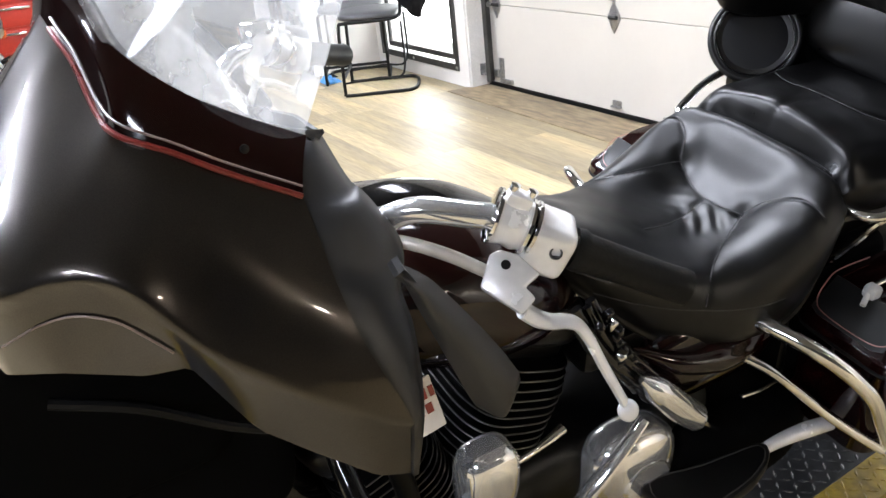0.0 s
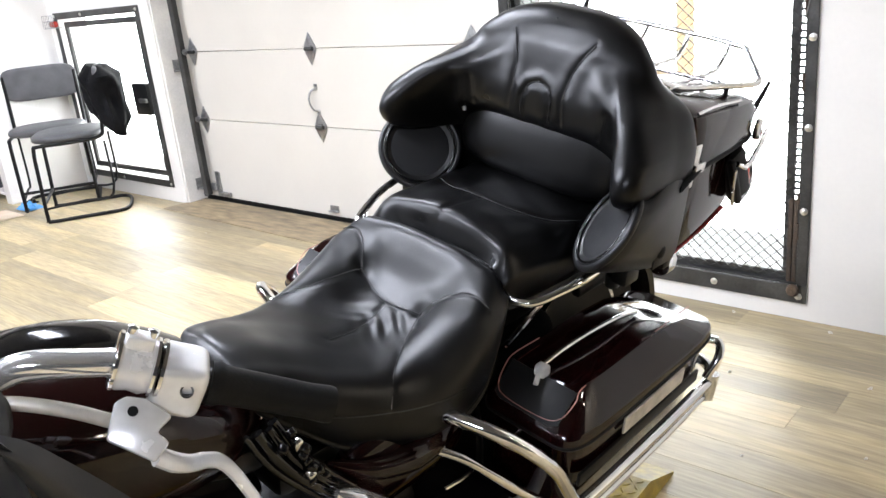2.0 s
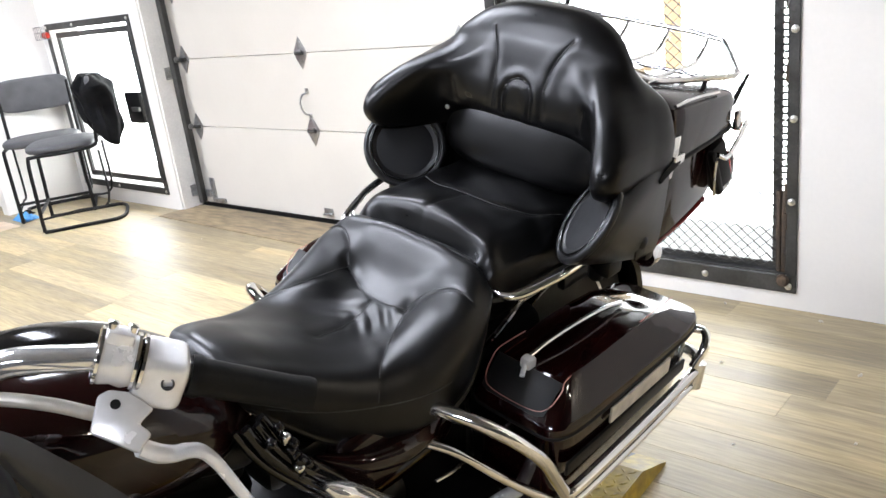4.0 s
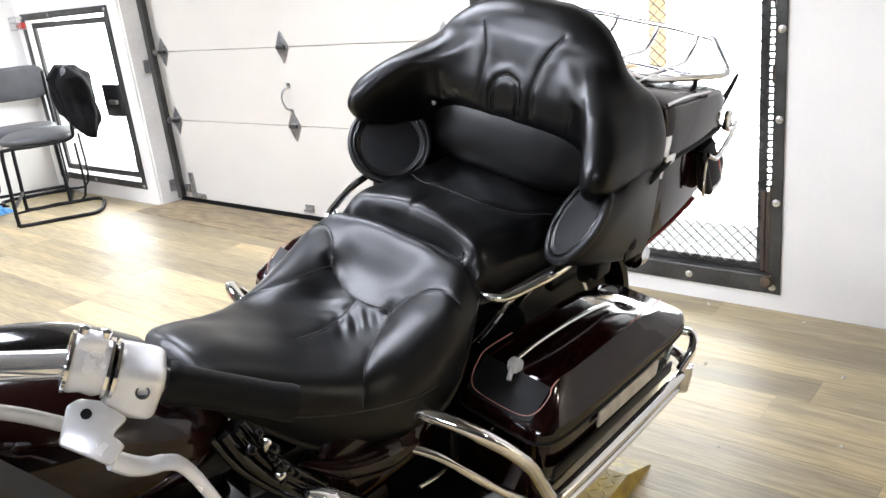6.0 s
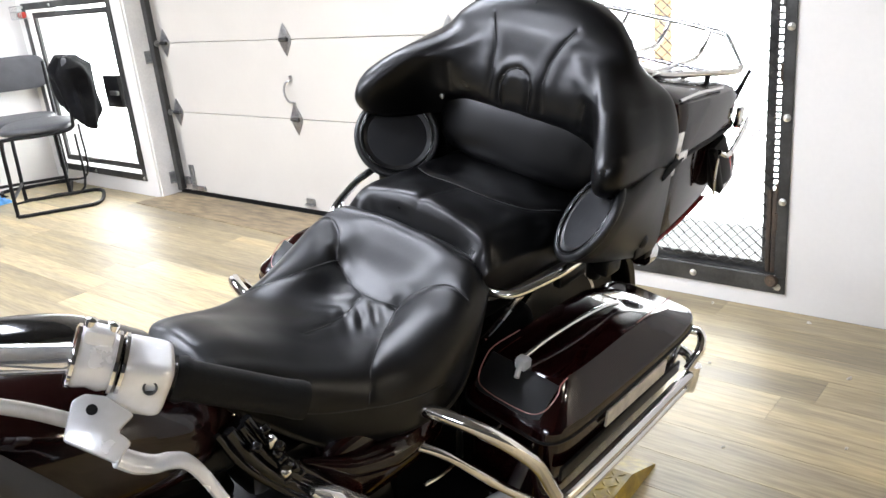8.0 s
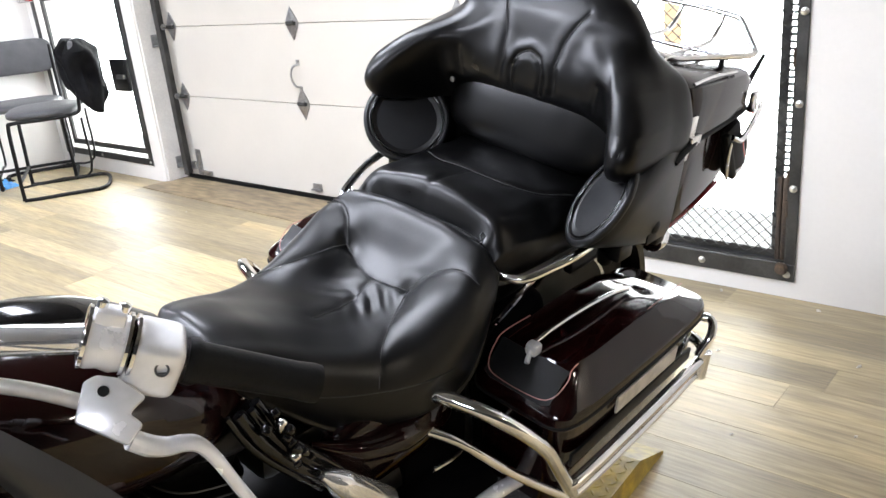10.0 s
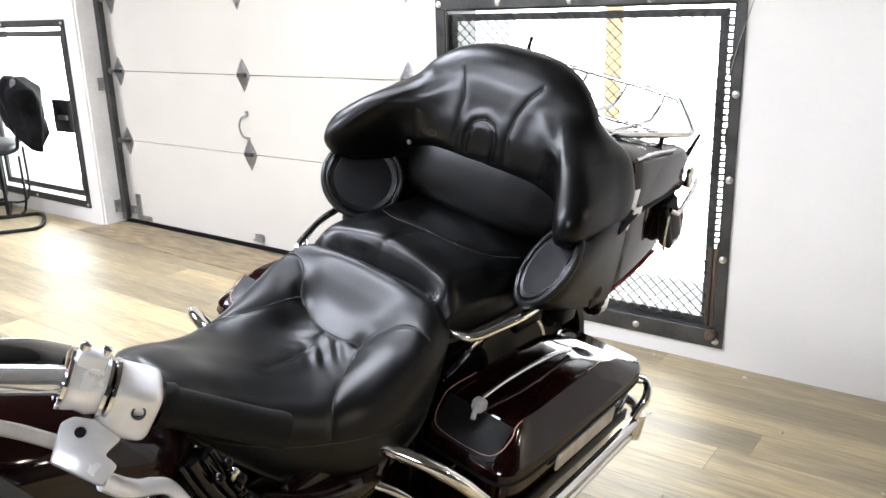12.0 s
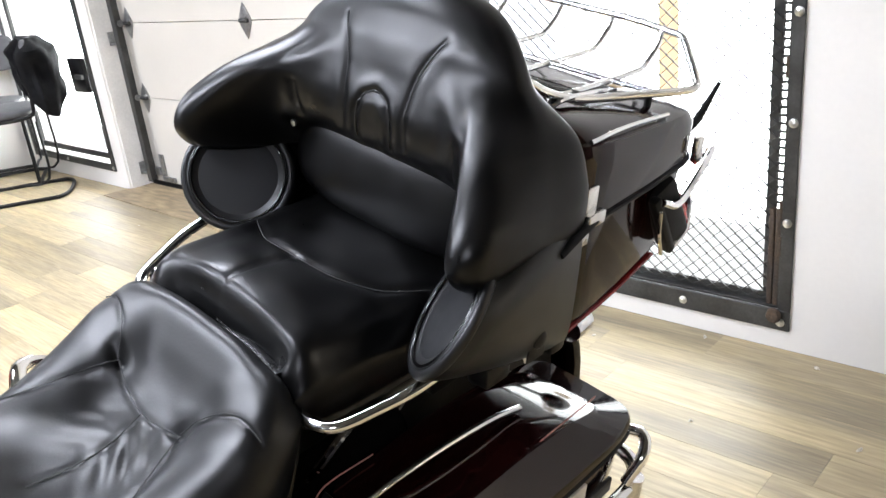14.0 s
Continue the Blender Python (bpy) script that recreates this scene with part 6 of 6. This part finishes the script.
# ---- other machines parked across the room ----
def parked_motorcycle(m, paint, label):
    b = thing("parked_motorcycle", label, "motorcycle", m, "motorcycles across the room")
    for y, r, wd in ((0.0, 0.31, 0.10), (1.48, 0.30, 0.14)):
        q = aim((0, y, r), (1, 0, 0))
        t = part("wheel", lathe([(r * 0.70, -wd * 0.4), (r * 0.80, -wd / 2), (r * 0.94, -wd * 0.46), (r, 0), (r * 0.94, wd * 0.46), (r * 0.80, wd / 2), (r * 0.70, wd * 0.4)], 40, q), RUBBER, b, "black tyre")
        part("rim", lathe([(r * 0.60, -wd * 0.3), (r * 0.72, -wd * 0.4), (r * 0.72, wd * 0.4), (r * 0.60, wd * 0.3)], 40, q), ALLOY, t, "polished rim")
        part("hub", lathe([(0.001, -wd * 0.6), (0.045, -wd * 0.6), (0.05, wd * 0.6), (0.001, wd * 0.6)], 20, q), ALLOY, t)
        for i in range(10):
            part("spoke", box(0, 0, r * 0.35, 0.02, 0.018, r * 0.58, 0.004, Matrix.Translation((0, y, r)) @ pose(0, 0, 0, i * 36, 0, 0)), ALLOY, t)
        part("disc", lathe([(0.07, wd * 0.6), (0.14, wd * 0.6), (0.14, wd * 0.6 + 0.005), (0.07, wd * 0.6 + 0.005)], 32, q), CHROME_WORN, t, "steel brake disc")
        arc = [radians(20 + 140 * i / 14) for i in range(15)]
        part("fender", loft([[(-0.07, y + (r + 0.01) * math.cos(a), r + (r + 0.01) * math.sin(a)), (-0.055, y + (r + 0.035) * math.cos(a), r + (r + 0.035) * math.sin(a)), (0.055, y + (r + 0.035) * math.cos(a), r + (r + 0.035) * math.sin(a)), (0.07, y + (r + 0.01) * math.cos(a), r + (r + 0.01) * math.sin(a))] for a in arc]), paint, b, "painted fender", auto=60)
    for s in (1, -1):
        part("fork_leg", tube([(0.09 * s, 0.0, 0.31), (0.09 * s, 0.16, 0.62), (0.09 * s, 0.28, 0.88)], [0.03, 0.028, 0.022], 12, 2), CHROME, b, "chrome fork leg")
        part("turn_signal", pad(0.19 * s, 0.13, 0.76, 0.07, 0.08, 0.07, 2.4, 10, 14), ORANGE_LENS, b, "orange turn signal")
        part("handlebar", tube([(0.0, 0.30, 0.93), (0.12 * s, 0.31, 0.98), (0.26 * s, 0.36, 1.02), (0.36 * s, 0.46, 1.0)], 0.014, 10, 5), CHROME, b, "chrome handlebar")
        part("grip", tube([(0.36 * s, 0.46, 1.0), (0.43 * s, 0.53, 0.985)], 0.019, 12, 1), RUBBER, b)
        mirror = part("mirror", pad(0.34 * s, 0.36, 1.15, 0.13, 0.03, 0.085, 3, 10, 18), PLASTIC, b, "black oval mirror")
        part("mirror_stem", tube([(0.28 * s, 0.37, 1.02), (0.32 * s, 0.36, 1.12)], 0.006, 8, 1), CHROME, mirror)
        part("exhaust_pipe", tube([(0.15 * s, 0.60, 0.55), (0.19 * s, 0.55, 0.36), (0.20 * s, 0.75, 0.24), (0.21 * s, 1.2, 0.24), (0.22 * s, 1.75, 0.27)], [0.024, 0.024, 0.026, 0.042, 0.045], 14, 5), CHROME, b, "chrome exhaust pipe")
    part("headlamp", lathe([(0.001, 0.03), (0.07, 0.02), (0.092, 0.0), (0.095, -0.03), (0.07, -0.11), (0.001, -0.13)], 28, aim((0, 0.10, 0.84), (0, -1, 0))), CHROME, b, "round chrome headlamp")
    part("fuel_tank", loft([np.stack([wd * np.cos(a), np.full(32, y), z + h * np.sin(a)], 1) for a in [np.arange(32) * 2 * np.pi / 32] for y, wd, h, z in ((0.34, 0.05, 0.06, 0.80), (0.42, 0.13, 0.12, 0.82), (0.56, 0.155, 0.13, 0.82), (0.74, 0.13, 0.10, 0.79), (0.88, 0.07, 0.06, 0.74))]), paint, b, "painted fuel tank")
    part("seat", loft([np.stack([wd * np.cos(a), np.full(32, y), z + h * np.sin(a)], 1) for a in [np.arange(32) * 2 * np.pi / 32] for y, wd, h, z in ((0.84, 0.09, 0.05, 0.73), (1.02, 0.16, 0.055, 0.71), (1.22, 0.17, 0.07, 0.74), (1.48, 0.12, 0.06, 0.80), (1.62, 0.07, 0.04, 0.80))]), LEATHER, b, "black leather seat")
    part("engine", joined(pad(0, 0.72, 0.36, 0.30, 0.5, 0.26, 4), pad(0, 1.0, 0.38, 0.26, 0.3, 0.22, 4)), ENGINE_BLACK, b, "black engine case")
    for y, lean in ((0.62, 18), (0.84, -18)):
        for i in range(6):
            part("cooling_fin", box(0, 0, 0.03 * i, 0.21, 0.15, 0.012, 0.004, Matrix.Translation((0, y, 0.48)) @ pose(0, 0, 0, lean, 0, 0)), FIN_EDGE, b)
    part("air_cleaner", lathe([(0.001, 0.03), (0.075, 0.03), (0.09, 0.015), (0.09, -0.03), (0.001, -0.03)], 28, aim((0.17, 0.74, 0.58), (1, 0, 0))), CHROME, b, "round chrome air cleaner")
    part("frame_tube", joined(tube([(0, 0.30, 0.88), (0, 0.46, 0.52), (0, 0.52, 0.24), (0, 1.10, 0.22), (0, 1.2, 0.45), (0, 0.98, 0.66)], 0.02, 10, 5), tube([(0, 0.98, 0.66), (0, 1.48, 0.62)], 0.02, 10, 1), tube([(0, 1.1, 0.24), (0, 1.48, 0.30)], 0.03, 10, 1)), ENGINE_BLACK, b, "black steel frame")
    part("side_stand", tube([(0.10, 0.70, 0.24), (0.26, 0.66, 0.012)], 0.011, 8, 1), CHROME_WORN, b)
    return b


ORANGE_LENS = material("orange_lens", (0.75, 0.13, 0.02), 0.2, vary=0.15, scale=40, coat=1.0)
PAINT_SILVER = material("silver_paint", (0.42, 0.43, 0.45), 0.25, 0.5, vary=0.1, scale=5, coat=1.0)
parked_motorcycle(pose(-9.195, 1.828, 0, 0, 0, 186), PAINT_SILVER, "silver motorcycle parked across the room on its stand")
parked_motorcycle(pose(-5.80, 0.44, 0, 0, 0, 170), PAINT_BLACK, "black and chrome motorcycle parked beside the tool cabinet")


def tool_cabinet(m):
    c = thing("tool_cabinet", "red steel tool cabinet with closed drawers", "cabinet", m)
    red = material("red_cabinet_paint", (0.42, 0.035, 0.02), 0.32, vary=0.15, scale=6, grain=0.15, grain_scale=80)
    part("body", box(0, 0, 0.66, 0.75, 0.50, 1.16, 0.012), red, c, "red painted steel body")
    for i in range(6):
        z = 0.20 + 0.18 * i
        d = part("drawer", box(0, -0.257, z + 0.03, 0.69, 0.016, 0.155, 0.004), red, c, "red drawer front")
        part("handle", box(0, -0.272, z + 0.085, 0.60, 0.018, 0.018, 0.004), CHROME, d, "bright handle strip")
    for x in (-0.31, 0.31):
        for y in (-0.19, 0.19):
            part("castor", lathe([(0.001, -0.016), (0.04, -0.016), (0.042, 0), (0.04, 0.016), (0.001, 0.016)], 16, aim((x, y, 0.042), (1, 0, 0))), RUBBER, c)


tool_cabinet(pose(-7.33, 0.336, 0, 0, 0, 88))


# ---- floor planks ----
def plank_floor():
    rng = np.random.default_rng(7)
    w, length, x_lo, x_hi, y_hi = 0.152, 1.22, -12.5, 5.19, WALL_Y - 0.002
    shared, rest_v, rest_f = {}, [], []
    row = 0
    while y_hi - row * w > -3.98:
        y1 = y_hi - row * w
        y0 = max(y1 - w, -3.98)
        x = x_lo - rng.random() * length
        while x < x_hi:
            a, b = max(x, x_lo), min(x + length, x_hi)
            x += length
            if b - a < 0.02:
                continue
            lx, ly = b - a - 0.0009, y1 - y0 - 0.0009
            v = [(-lx / 2, -ly / 2, -0.004), (lx / 2, -ly / 2, -0.004), (lx / 2, ly / 2, -0.004), (-lx / 2, ly / 2, -0.004),
                 (-lx / 2, -ly / 2, 0.0), (lx / 2, -ly / 2, 0.0), (lx / 2, ly / 2, 0.0), (-lx / 2, ly / 2, 0.0)]
            f = [(0, 1, 5, 4), (1, 2, 6, 5), (2, 3, 7, 6), (3, 0, 4, 7), (4, 5, 6, 7)]
            near = y1 > 0.4 and b > -6.6 and a < 0.9
            if near:
                key = (round(lx, 3), round(ly, 3))
                if key not in shared:
                    me = bpy.data.meshes.new("plank")
                    me.from_pydata(v, [], f)
                    me.materials.append(PLANK)
                    shared[key] = me
                ob = new("plank", shared[key])
                ob.location = ((a + b) / 2, (y0 + y1) / 2, 0.0)
                ob.parent = floor
            else:
                n = len(rest_v)
                rest_v += [(p + (a + b) / 2, q + (y0 + y1) / 2, r) for p, q, r in v]
                rest_f += [tuple(i + n for i in face) for face in f]
        row += 1
    part("outer_planks", (rest_v, rest_f), PLANK, floor, smooth=False, kind="stuff")


plank_floor()
